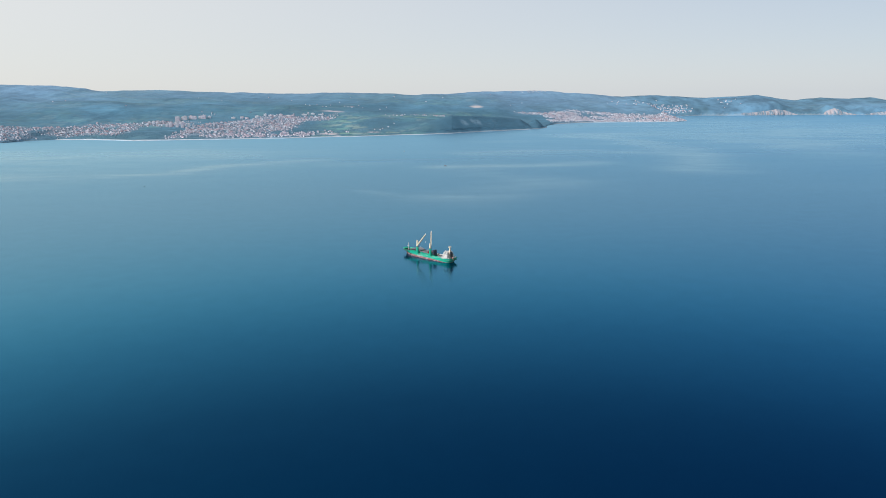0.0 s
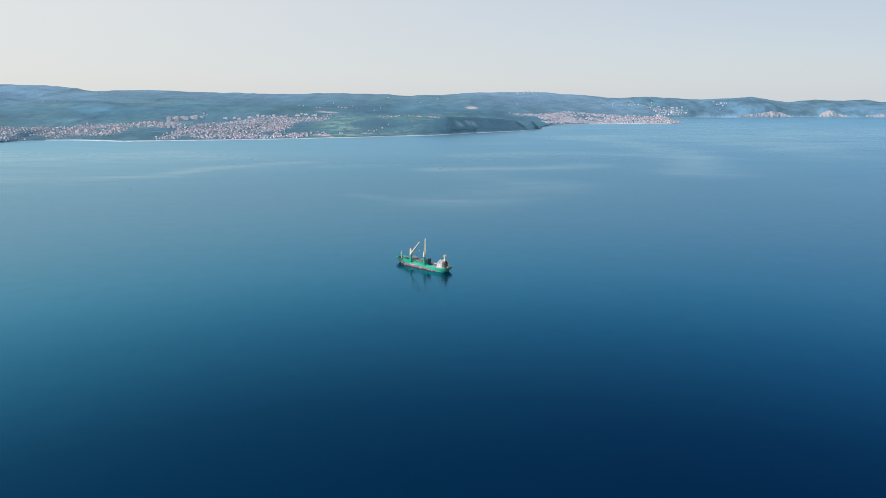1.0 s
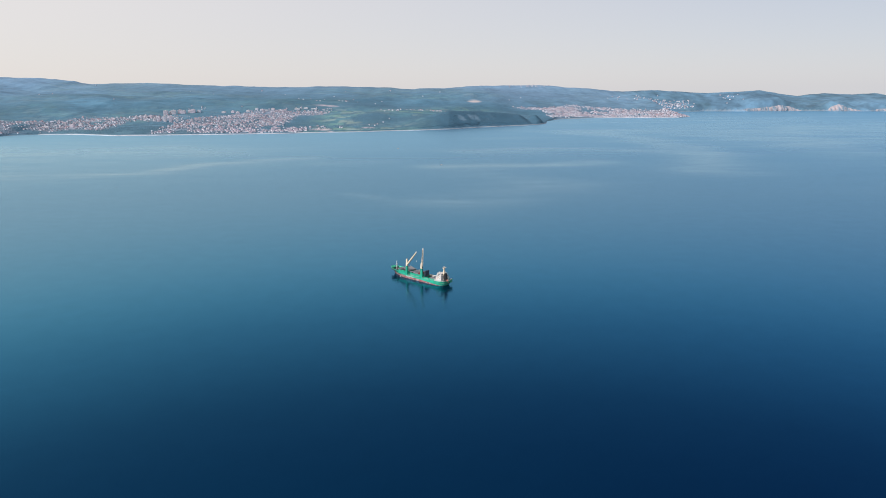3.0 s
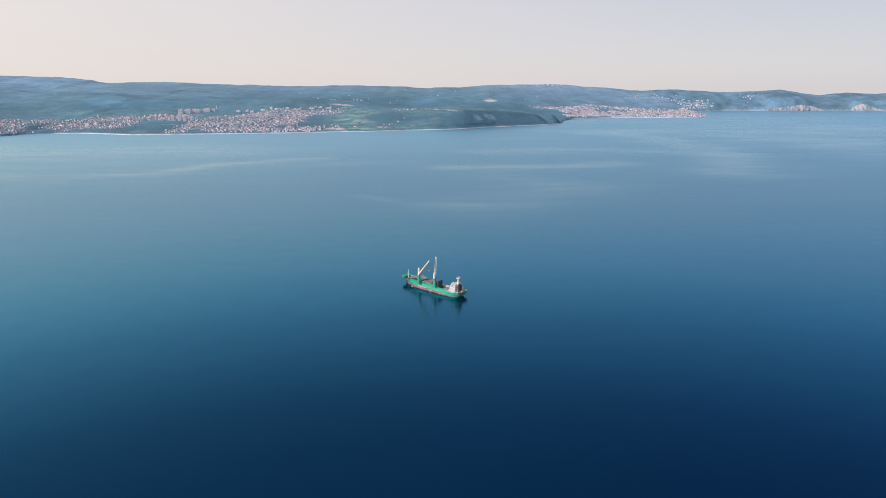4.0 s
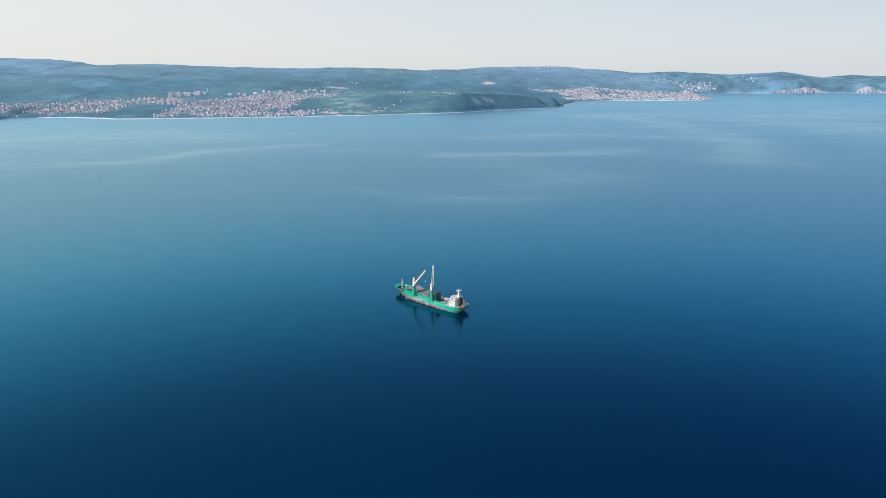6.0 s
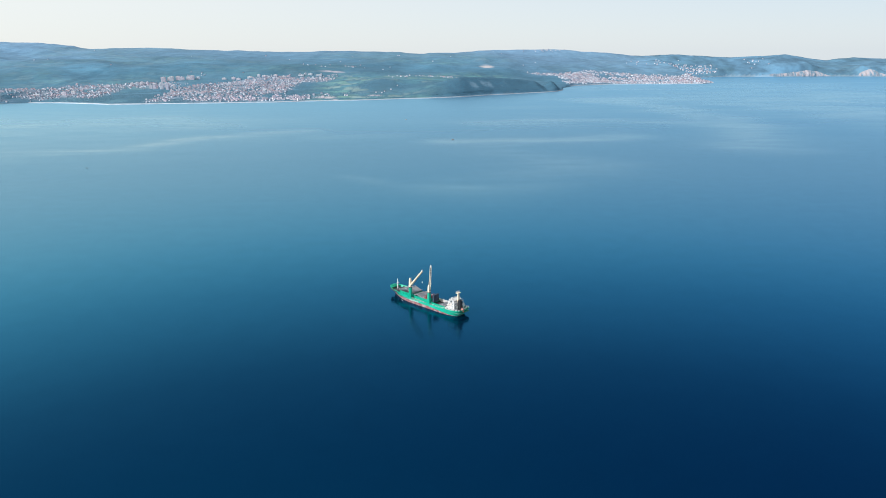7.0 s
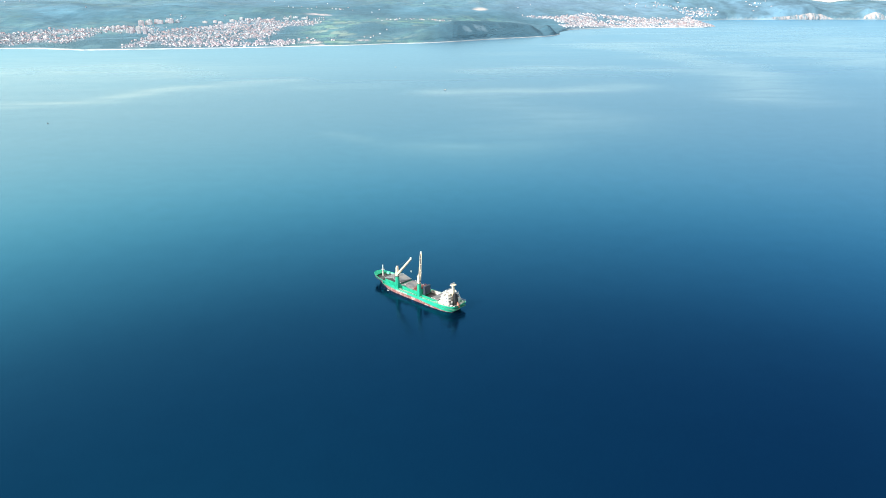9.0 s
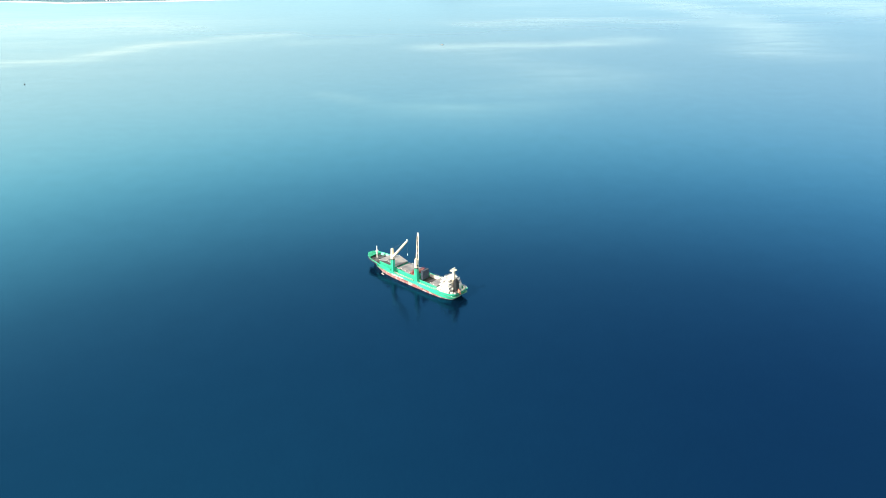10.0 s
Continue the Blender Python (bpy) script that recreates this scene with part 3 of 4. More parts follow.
def build_hull():
    def level(lift):
        """A line along the hull at part of the height of the red paint, which rises towards the bow."""
        ring = []
        for xd, hd, xw, hw, top in STATIONS:
            z = lift * float(np.interp(xd, (-38, -34, -28, -12, 15, 31), (0.12, 0.3, 0.9, 1.75, 2.05, 2.6)))
            flare = (z / top) ** 1.6
            ring.append((xw + (xd - xw) * flare, hw + (hd - hw) * flare, z))
        return ring + [(x, -h, zz) for x, h, zz in reversed(ring)]

    def between(k):
        return [tuple(np.array(a) * (1 - k) + np.array(b) * k) for a, b in zip(level(1.0), hull_level(1.0))]

    part("bottom", loft([hull_level(-1), hull_level(-0.5), level(0.0), level(0.35), level(0.7), level(1.0)]), HULL_RED, ship, "worn red lower hull")
    part("topsides", loft([level(1.0), between(0.3), between(0.6), between(0.82), hull_level(1.0)]), HULL_GREEN, ship, "green painted upper hull")
    # decks
    for name, x0, x1, z, mat in (("main_deck", -39, 18.9, DECK, DECK_GREEN), ("forecastle_deck", 18.7, 33, FORE, DECK_STEEL)):
        bm = bmesh.new()
        side = [(xd, hd) for xd, hd, _, _, _ in STATIONS if x0 <= xd <= x1]
        if name == "forecastle_deck":
            side = [(18.7, 5.6)] + side
        else:
            side = side + [(18.9, 5.6)]
        side = [(min(x, 30.2), max(h - 0.12, 0.02)) for x, h in side]
        outline = [(x, h) for x, h in side] + [(x, -h) for x, h in reversed(side)]
        low = [bm.verts.new((x, y, z - 0.25)) for x, y in outline]
        high = [bm.verts.new((x, y, z)) for x, y in outline]
        bm.faces.new(high), bm.faces.new(low[::-1])
        for i in range(len(outline)):
            j = (i + 1) % len(outline)
            bm.faces.new((low[i], low[j], high[j], high[i]))
        bmesh.ops.recalc_face_normals(bm, faces=bm.faces)
        part(name, bm, mat, ship)
    part("forecastle_bulkhead", box(bmesh.new(), 18.5, 18.7, -5.55, 5.55, DECK, FORE), HULL_GREEN, ship)
    # rubbing strake along the top edge, each side
    for s in (1, -1):
        bm = bmesh.new()
        for (xa, ha, *_, ta), (xb, hb, *_, tb) in zip(STATIONS, STATIONS[1:]):
            beam(bm, (xa, s * (ha + 0.03), ta), (xb, s * (hb + 0.03), tb), 0.22, 0.2)
        part("cap_rail", bm, HULL_GREEN, ship)
    # faded name on the side: plain pale bars
    for i in range(5):
        x = 5.5 - i * 1.9
        part("name_bar", box(bmesh.new(), x - 0.65, x + 0.65, 6.105, 6.15, 1.75, 2.5), FADED, ship, "faded white bar of lettering")
    for i in range(7):
        x = 12.5 - i * 4.4
        part("draught_mark", box(bmesh.new(), x - 0.08, x + 0.08, 6.105, 6.14, 0.6, 1.1), FADED, ship, "pale worn paint mark")


def railing(points, height=1.0, name="railing", gap=2.0):
    """Open steel rail along a line of deck points."""
    bm = bmesh.new()
    for a, b in zip(points, points[1:]):
        a, b = Vector(a), Vector(b)
        n = max(1, round((b - a).length / gap))
        for i in range(n + 1):
            p = a.lerp(b, i / n)
            rod(bm, p, p + Vector((0, 0, height)), 0.045, sides=5)
        for k in (0.5, 1.0):
            rod(bm, a + Vector((0, 0, height * k)), b + Vector((0, 0, height * k)), 0.04, sides=5)
    return part(name, bm, SHIP_WHITE, ship, "white tubular railing")


def hatch_cover(x0, x1, half, z, ribs, tilt=0.0, name="hatch_cover", at=0.0):
    """A stiffened steel cover with raised edges and cross ribs; tilt lifts its forward end, in degrees."""
    w = x1 - x0
    ob = part(name, box(bmesh.new(), 0, w, -half, half, 0, 0.45, 0.06), HATCH_GREY, ship, "grey steel hatch cover with ribs")
    ob.matrix_basis = pose(x0, at, z, 0, -tilt, 0)
    for i in range(ribs + 1):
        x = 0.12 + (w - 0.24) * i / ribs
        part("rib", box(bmesh.new(), x - 0.1, x + 0.1, -half + 0.1, half - 0.1, 0.45, 0.51), HATCH_GREY, ob)
    for y in (-half * 0.5, 0, half * 0.5):
        part("girder", box(bmesh.new(), 0.1, w - 0.1, y - 0.07, y + 0.07, 0.45, 0.5), HATCH_GREY, ob)
    for x in (0.1, w - 0.1):
        for y in (-half + 0.3, half - 0.3):
            part("corner_lug", box(bmesh.new(), x - 0.14, x + 0.14, y - 0.2, y + 0.2, 0.45, 0.68), SHIP_WHITE, ob)
    return ob


TOP, TOP_FORE, TOP_MID = 4.1, 5.35, 4.9     # tops of the hatch coamings, aft, fore and middle


def build_holds():
    half = 4.0
    for name, x0, x1, top in (("fore_coaming", 4.6, 17.8, TOP_FORE), ("middle_coaming", -9.4, 3.6, TOP_MID), ("aft_coaming", -25.6, -12.2, TOP)):
        bm = bmesh.new()
        for s in (1, -1):
            box(bm, x0, x1, s * half - 0.15, s * half + 0.15, DECK, top)
            box(bm, x0, x1, s * (half + 0.3) - 0.2, s * (half + 0.3) + 0.2, top - 0.2, top)
            for i in range(5):
                x = x0 + 0.5 + (x1 - x0 - 1) * i / 4
                box(bm, x - 0.06, x + 0.06, s * (half + 0.22) - 0.08, s * (half + 0.22) + 0.08, DECK, top - 0.2)
        box(bm, x0, x0 + 0.3, -half + 0.15, half - 0.15, DECK, top)
        box(bm, x1 - 0.3, x1, -half + 0.15, half - 0.15, DECK, top)
        part(name, bm, HULL_GREEN, ship, "green steel hatch coaming")
        # a black floor just above the deck paints in the depth's shade
        part("hold_floor", box(bmesh.new(), x0 + 0.3, x1 - 0.3, -half + 0.15, half - 0.15, DECK + 0.02, DECK + 0.12), HOLD_DARK, ship, "shallow hold floor, dark paint for the shade of an open hold")
    # fore hatch: two panels hinged in the middle and lifted there
    hatch_cover(4.7, 11.3, 4.4, TOP_FORE + 0.25, 3, 13)
    hatch_cover(11.35, 18.4, 4.4, TOP_FORE + 1.75, 3, -13)
    # added dark gable plates stand in for the shade inside the lifted hatch
    for y in (-4.25, 4.25):
        bm = bmesh.new()
        outline = [(4.9, TOP_FORE), (18.1, TOP_FORE), (18.1, TOP_FORE + 0.1), (11.3, TOP_FORE + 1.7), (4.9, TOP_FORE + 0.25)]
        a, b = [bm.verts.new((x, y - 0.05, z)) for x, z in outline], [bm.verts.new((x, y + 0.05, z)) for x, z in outline]
        bm.faces.new(a), bm.faces.new(b[::-1])
        for i in range(5):
            bm.faces.new((a[i], a[(i + 1) % 5], b[(i + 1) % 5], b[i]))
        bmesh.ops.recalc_face_normals(bm, faces=bm.faces)
        part("opening_shade", bm, HOLD_DARK, ship, "added dark plate for the shade under the lifted hatch cover")
    # middle hatch: panels partly folded, tent-like
    hatch_cover(-5.8, -2.3, 4.3, TOP_MID + 0.02, 3)
    hatch_cover(-2.2, 0.7, 4.3, TOP_MID + 0.1, 3, 12)
    hatch_cover(0.75, 3.6, 4.3, TOP_MID + 0.68, 3, -11)
    # aft hatch: open forward part with covers folded upright, and a closed aft part
    hatch_cover(-25.6, -23.1, 4.2, TOP + 0.02, 3)
    hatch_cover(-23.0, -20.5, 4.2, TOP + 0.02, 3)
    part("hold_lining", box(bmesh.new(), -20.4, -12.6, -3.84, -3.7, DECK + 0.12, TOP + 0.5), SHIP_WHITE, ship, "pale lining on the far side of the open hold")
    for x in (-14.4, -13.7):
        bm = bmesh.new()
        box(bm, x, x + 0.45, -1.2, 3.4, TOP, 8.8, 0.05)
        for i in range(4):
            y = -1.0 + i * 1.4
            box(bm, x - 0.14, x, y - 0.09, y + 0.09, TOP + 0.1, 8.7)
        for z in (5.4, 7.1, 8.75):
            box(bm, x - 0.14, x, -1.1, 3.3, z - 0.14, z)
        part("folded_cover", bm, COVER_DARK, ship, "dark hatch cover folded upright")
    # red-painted gear between the middle hatch and the aft crane
    for x, y, w, l, h in ((-8.4, 2.3, 1.5, 2.6, 2.4), (-6.6, 2.6, 1.2, 2.2, 1.8), (-8.2, -0.6, 1.6, 2.6, 2.0), (-6.5, -0.4, 1.3, 2.2, 1.5), (-8.2, -3.2, 1.4, 1.6, 1.6)):
        bm = bmesh.new()
        z = TOP_MID
        box(bm, x - w / 2, x + w / 2, y - l / 2, y + l / 2, z, z + h * 0.2)
        for sx in (-1, 1):
            for sy in (-1, 1):
                rod(bm, (x + sx * w * 0.45, y + sy * l * 0.45, z), (x + sx * w * 0.45, y + sy * l * 0.45, z + h), 0.1, sides=6)
            rod(bm, (x + sx * w * 0.45, y - l * 0.45, z + h), (x + sx * w * 0.45, y + l * 0.45, z + h), 0.1, sides=6)
        box(bm, x - w * 0.35, x + w * 0.35, y - l * 0.35, y + l * 0.35, z + h * 0.2, z + h * 0.75, 0.1)
        part("lifting_gear", bm, RUST_RED, ship, "red-painted lifting gear frame")
    part("hold_support", box(bmesh.new(), -9.4, -5.85, -3.9, 3.9, TOP_MID - 0.4, TOP_MID - 0.01), HATCH_GREY, ship)


def crane(x, top_green, top_house, foot, tip, twin):
    """A deck crane: green column on the port side, cream slewing house and a jib."""
    y = 5.1
    bm = bmesh.new()
    beam(bm, (x, y, DECK - 0.2), (x, y, top_green), 2.0, 2.0, 1.7, 1.7)
    bmesh.ops.bevel(bm, geom=bm.edges[:], offset=0.12, segments=1, affect="EDGES")
    box(bm, x - 1.25, x + 1.25, y - 1.15, y + 1.05, DECK - 0.2, DECK + 0.7, 0.08)
    post = part("crane_column", bm, HULL_GREEN, ship, "green square crane column")
    part("slewing_ring", rod(bmesh.new(), (x, y, top_green), (x, y, top_green + 0.35), 1.05, sides=16), DARK_STEEL, post)
    bm = bmesh.new()
    beam(bm, (x, y, top_green + 0.35), (x, y, top_house), 1.7, 1.7, 1.25, 1.25)
    bmesh.ops.bevel(bm, geom=bm.edges[:], offset=0.15, segments=1, affect="EDGES")
    box(bm, x - 0.5, x + 0.5, y - 0.5, y + 0.5, top_house - 0.1, top_house + 0.5, 0.1)
    part("crane_house", bm, CREAM, post, "cream crane house")
    part("cab_window", box(bmesh.new(), x - 0.95, x - 0.86, y - 0.4, y + 0.4, top_green + 1.2, top_green + 2.1), GLASS_DARK, post)
    ladder = bmesh.new()
    for s in (-0.25, 0.25):
        rod(ladder, (x + s, y + 1.12, DECK), (x + s, y + 0.98, top_green), 0.05, sides=5)
    for i in range(14):
        z = DECK + 0.6 + i * 0.5
        rod(ladder, (x - 0.25, y + 1.1, z), (x + 0.25, y + 1.1, z), 0.04, sides=5)
    part("ladder", ladder, HULL_GREEN, post)
    a, b = Vector(foot), Vector(tip)
    way = (b - a).normalized()
    side = way.cross(Vector((0, 0, 1))).normalized()
    bm = bmesh.new()
    spread = 0.56 if twin else 0.72
    for s in (1, -1):
        beam(bm, a + side * (s * spread), b + side * (s * spread * 0.62), 0.32 if twin else 0.40, 0.8 if twin else 1.0, 0.24 if twin else 0.3, 0.5 if twin else 0.7)
    for k in (0.04, 0.2, 0.4, 0.6, 0.8, 0.97) if twin else (0.04, 0.15, 0.3, 0.45, 0.6, 0.75, 0.88, 0.97):
        c = a.lerp(b, k)
        w = spread * (1 - 0.38 * k)
        beam(bm, c - side * w, c + side * w, 0.5, 0.35 if twin else 0.6)
    if twin:
        bundle = bmesh.new()
        for s in (-0.22, 0.0, 0.22):
            beam(bundle, a + side * s, b + side * (s * 0.6), 0.16, 0.12, 0.1, 0.1)
        part("wire_bundle", bundle, DARK_STEEL, post, "dark hoisting wires between the jib's girders")
    else:
        beam(bm, a, b, 0.8, 0.25, 0.5, 0.2)
    jib = part("jib", bm, CREAM, post, "cream box-girder crane jib")
    bm = bmesh.new()
    rod(bm, b - side * 0.45, b + side * 0.45, 0.45, sides=12)
    box(bm, b.x - 0.3, b.x + 0.3, b.y - 0.3, b.y + 0.3, b.z + 0.1, b.z + 0.9, 0.05)
    part("sheave_head", bm, SHIP_WHITE, jib)
    # luffing wires from the house top to the jib head
    bm = bmesh.new()
    for s in (0.3, -0.3):
        rod(bm, Vector((x, y, top_house + 0.3)) + side * s, b + side * s * 0.6, 0.03, sides=4)
    part("luffing_wire", bm, DARK_STEEL, post)
    # hoist wire and hook block
    drop = b + Vector((0, 0, -0.6))
    end = drop + Vector((0, 0, -6.2 if not twin else -10.5))
    part("hoist_wire", rod(bmesh.new(), drop, end, 0.025, sides=4), DARK_STEEL, jib)
    bm = bmesh.new()
    box(bm, end.x - 0.25, end.x + 0.25, end.y - 0.2, end.y + 0.2, end.z - 0.8, end.z, 0.1)
    rod(bm, end + Vector((0, 0, -0.8)), end + Vector((0.1, 0, -1.2)), 0.1, 0.06, sides=6)
    part("hook_block", bm, SHIP_WHITE, jib)


def build_house():
    tiers = ((-34.2, -27.2, 4.6, DECK, 4.7), (-33.7, -27.7, 4.2, 4.7, 6.3), (-33.3, -28.1, 3.8, 6.3, 7.9), (-32.6, -28.5, 3.1, 7.9, 9.2))
    for i, (x0, x1, half, z0, z1) in enumerate(tiers):
        name = "bridge" if i == 3 else "accommodation_deck"
        tier = part(name, box(bmesh.new(), x0, x1, -half, half, z0, z1, 0.08), SHIP_WHITE, ship, "white painted ship's superstructure")
        part("deck_edge", box(bmesh.new(), x0 - 0.35, x1 + 0.3, -half - 0.4, half + 0.4, z1 - 0.02, z1 + 0.14, 0.03), SHIP_WHITE, tier)
        zc = (z0 + z1) / 2 + 0.15
        size = 0.26 if i < 3 else 0.42
        n = int((x1 - x0) / 2.1)
        for k in range(n):
            x = x0 + (k + 0.5) * (x1 - x0) / n
            for s in (1, -1):
                part("window", box(bmesh.new(), x - size, x + size, s * (half + 0.006) - 0.03, s * (half + 0.006) + 0.03, zc - 0.25, zc + 0.25), GLASS_DARK, tier)
        m = int(half * 2 / 2.2)
        for k in range(m):
            y = -half + (k + 0.5) * 2 * half / m
            for x in (x0 - 0.006, x1 + 0.006):
                if i < 3 and x < -25 and k % 2:
                    continue
                part("window", box(bmesh.new(), x - 0.03, x + 0.03, y - size, y + size, zc - 0.25, zc + 0.25), GLASS_DARK, tier)
        if i < 3:
            z = z1 + 0.14
            nx = tiers[i + 1][0]
            railing([(nx - 0.2, half + 0.3, z), (x0 - 0.25, half + 0.3, z), (x0 - 0.25, -half - 0.3, z), (nx - 0.2, -half - 0.3, z)], 0.95, gap=1.5)
    # bridge wings
    for w in (1, -1):
        part("bridge_wing", box(bmesh.new(), -30.3, -28.9, min(w * 3.1, w * 4.4), max(w * 3.1, w * 4.4), 8.05, 8.9, 0.05), SHIP_WHITE, ship)
    z = 9.34
    railing([(-32.6, 3.0, z), (-32.6, -3.0, z), (-28.5, -3.0, z), (-28.5, 3.0, z), (-32.6, 3.0, z)], 0.8, gap=1.6)
    # outside stairs, lockers and vents on the decks abaft the house
    for x, y, z0, w, l, h in ((-34.9, 3.4, DECK, 1.0, 1.4, 1.5), (-34.6, 2.2, 4.85, 0.6, 0.9, 1.0), (-26.0, 3.6, DECK, 0.7, 1.4, 1.3), (-26.0, -3.2, DECK, 0.7, 1.8, 1.5), (-36.6, 2.8, DECK, 0.8, 0.9, 1.2), (-36.4, -2.6, DECK, 1.1, 1.1, 1.3)):
        part("deck_locker", box(bmesh.new(), x - w / 2, x + w / 2, y - l / 2, y + l / 2, z0, z0 + h, 0.08), SHIP_WHITE, ship)
    for (x, y, z0), (x1, y1, z1) in (((-35.2, 4.3, DECK), (-33.6, 4.3, 4.7)), ((-34.6, 3.5, 4.85), (-33.2, 3.5, 6.3)), ((-34.4, -3.0, 6.45), (-33.0, -3.0, 7.8))):
        bm = bmesh.new()
        for s in (-0.3, 0.3):
            beam(bm, (x, y + s, z0), (x1, y1 + s, z1), 0.07, 0.2)
        for i in range(7):
            u = (i + 0.5) / 7
            box(bm, x + (x1 - x) * u - 0.12, x + (x1 - x) * u + 0.12, y - 0.28, y + 0.28, z0 + (z1 - z0) * u - 0.03, z0 + (z1 - z0) * u + 0.03)
        part("outside_stair", bm, DARK_STEEL, ship)
    # radar mast
    bm = bmesh.new()
    beam(bm, (-33.3, 0, 6.3), (-33.3, 0, 14.2), 1.6, 1.6, 0.9, 0.9)
    box(bm, -34.4, -32.2, -1.5, 1.5, 13.8, 14.1, 0.04)
    mast = part("radar_mast", bm, CREAM, ship, "cream radar mast with platform")
    bm = bmesh.new()
    box(bm, -32.9, -32.6, -1.5, 1.5, 14.7, 14.9, 0.05)
    rod(bm, (-32.75, 0, 14.0), (-32.75, 0, 14.7), 0.12)
    part("radar_scanner", bm, SHIP_WHITE, mast)
    for y, top in ((0.6, 15.8), (-0.7, 15.3)):
        part("aerial", rod(bmesh.new(), (-33.7, y, 14.1), (-33.7, y, top), 0.07, 0.03, 6), SHIP_WHITE, mast)
    # satellite dome
    bm = bmesh.new()
    bmesh.ops.create_uvsphere(bm, u_segments=12, v_segments=8, radius=0.6, matrix=Matrix.Translation((-30.0, 2.1, z + 0.9)))
    rod(bm, (-30.0, 2.1, z), (-30.0, 2.1, z + 0.6), 0.2)
    part("satellite_dome", bm, SHIP_WHITE, ship)
    # black funnel behind the bridge, pipes on top
    bm = bmesh.new()
    beam(bm, (-35.6, 0.4, DECK), (-35.1, 0.4, 9.7), 2.4, 2.9, 2.0, 2.0)
    bmesh.ops.bevel(bm, geom=bm.edges[:], offset=0.25, segments=2, affect="EDGES")
    funnel = part("funnel", bm, FUNNEL_BLACK, ship, "black funnel casing")
    for y in (0.1, 0.9):
        part("exhaust_pipe", rod(bmesh.new(), (-35.2, y, 9.4), (-35.4, y, 10.4), 0.22, sides=10), DARK_STEEL, funnel)
    # free-fall lifeboat on its ramp over the stern
    bm = bmesh.new()
    rings = []
    for u, r in ((-2.3, 0.2), (-1.9, 0.6), (-1.0, 0.85), (0.6, 0.85), (1.7, 0.65), (2.3, 0.15)):
        rings.append([(u, r * math.cos(a), 0.85 * r * math.sin(a) + (0.25 if math.sin(a) > 0.5 else 0)) for a in np.linspace(0, 2 * math.pi, 12, endpoint=False)])
    rows = [[bm.verts.new(v) for v in ring] for ring in rings]
    for a, b in zip(rows, rows[1:]):
        for i in range(12):
            bm.faces.new((a[i], a[(i + 1) % 12], b[(i + 1) % 12], b[i]))
    bm.faces.new(rows[0][::-1]), bm.faces.new(rows[-1])
    bmesh.ops.recalc_face_normals(bm, faces=bm.faces)
    boat = part("lifeboat", bm, ORANGE, ship, "orange free-fall lifeboat on a ramp")
    boat.matrix_basis = pose(-36.7, 0.3, 4.3, 0, -48, 0) @ Matrix.Diagonal((0.95, 0.75, 0.75, 1))
    bm = bmesh.new()
    for y in (-0.3, 0.9):
        beam(bm, (-37.6, y, 2.9), (-36.0, y, 4.9), 0.12, 0.16)
        rod(bm, (-36.2, y, DECK), (-36.2, y, 5.6), 0.08)
    rod(bm, (-36.2, -0.3, 5.6), (-36.2, 0.9, 5.6), 0.08)
    part("lifeboat_davit", bm, SHIP_WHITE, ship)
    part("stair_tower", box(bmesh.new(), -35.2, -33.3, -3.7, -1.3, DECK, 6.6, 0.1), SHIP_WHITE, ship, "white stair tower behind the bridge")
    for y in (-4.4, 4.4):
        part("ventilator", rod(bmesh.new(), (-36.0, y, DECK), (-36.0, y, 4.6), 0.35, 0.45, 10), SHIP_WHITE, ship)
    # stern rails
    edge = [(xd + 0.25, hd - 0.25, top) for xd, hd, _, _, top in STATIONS[:5]]
    railing([*reversed(edge), *[(x, -y, z) for x, y, z in edge]], 1.0, gap=1.4)
    for s in (1, -1):
        railing([(-25.5, s * 5.9, 2.85), (-13.4, s * 5.9, 2.85)], 1.0, gap=2.0)
        railing([(-9.6, s * 5.9, 2.85), (4.0, s * 5.9, 2.85)], 1.0, gap=2.2)


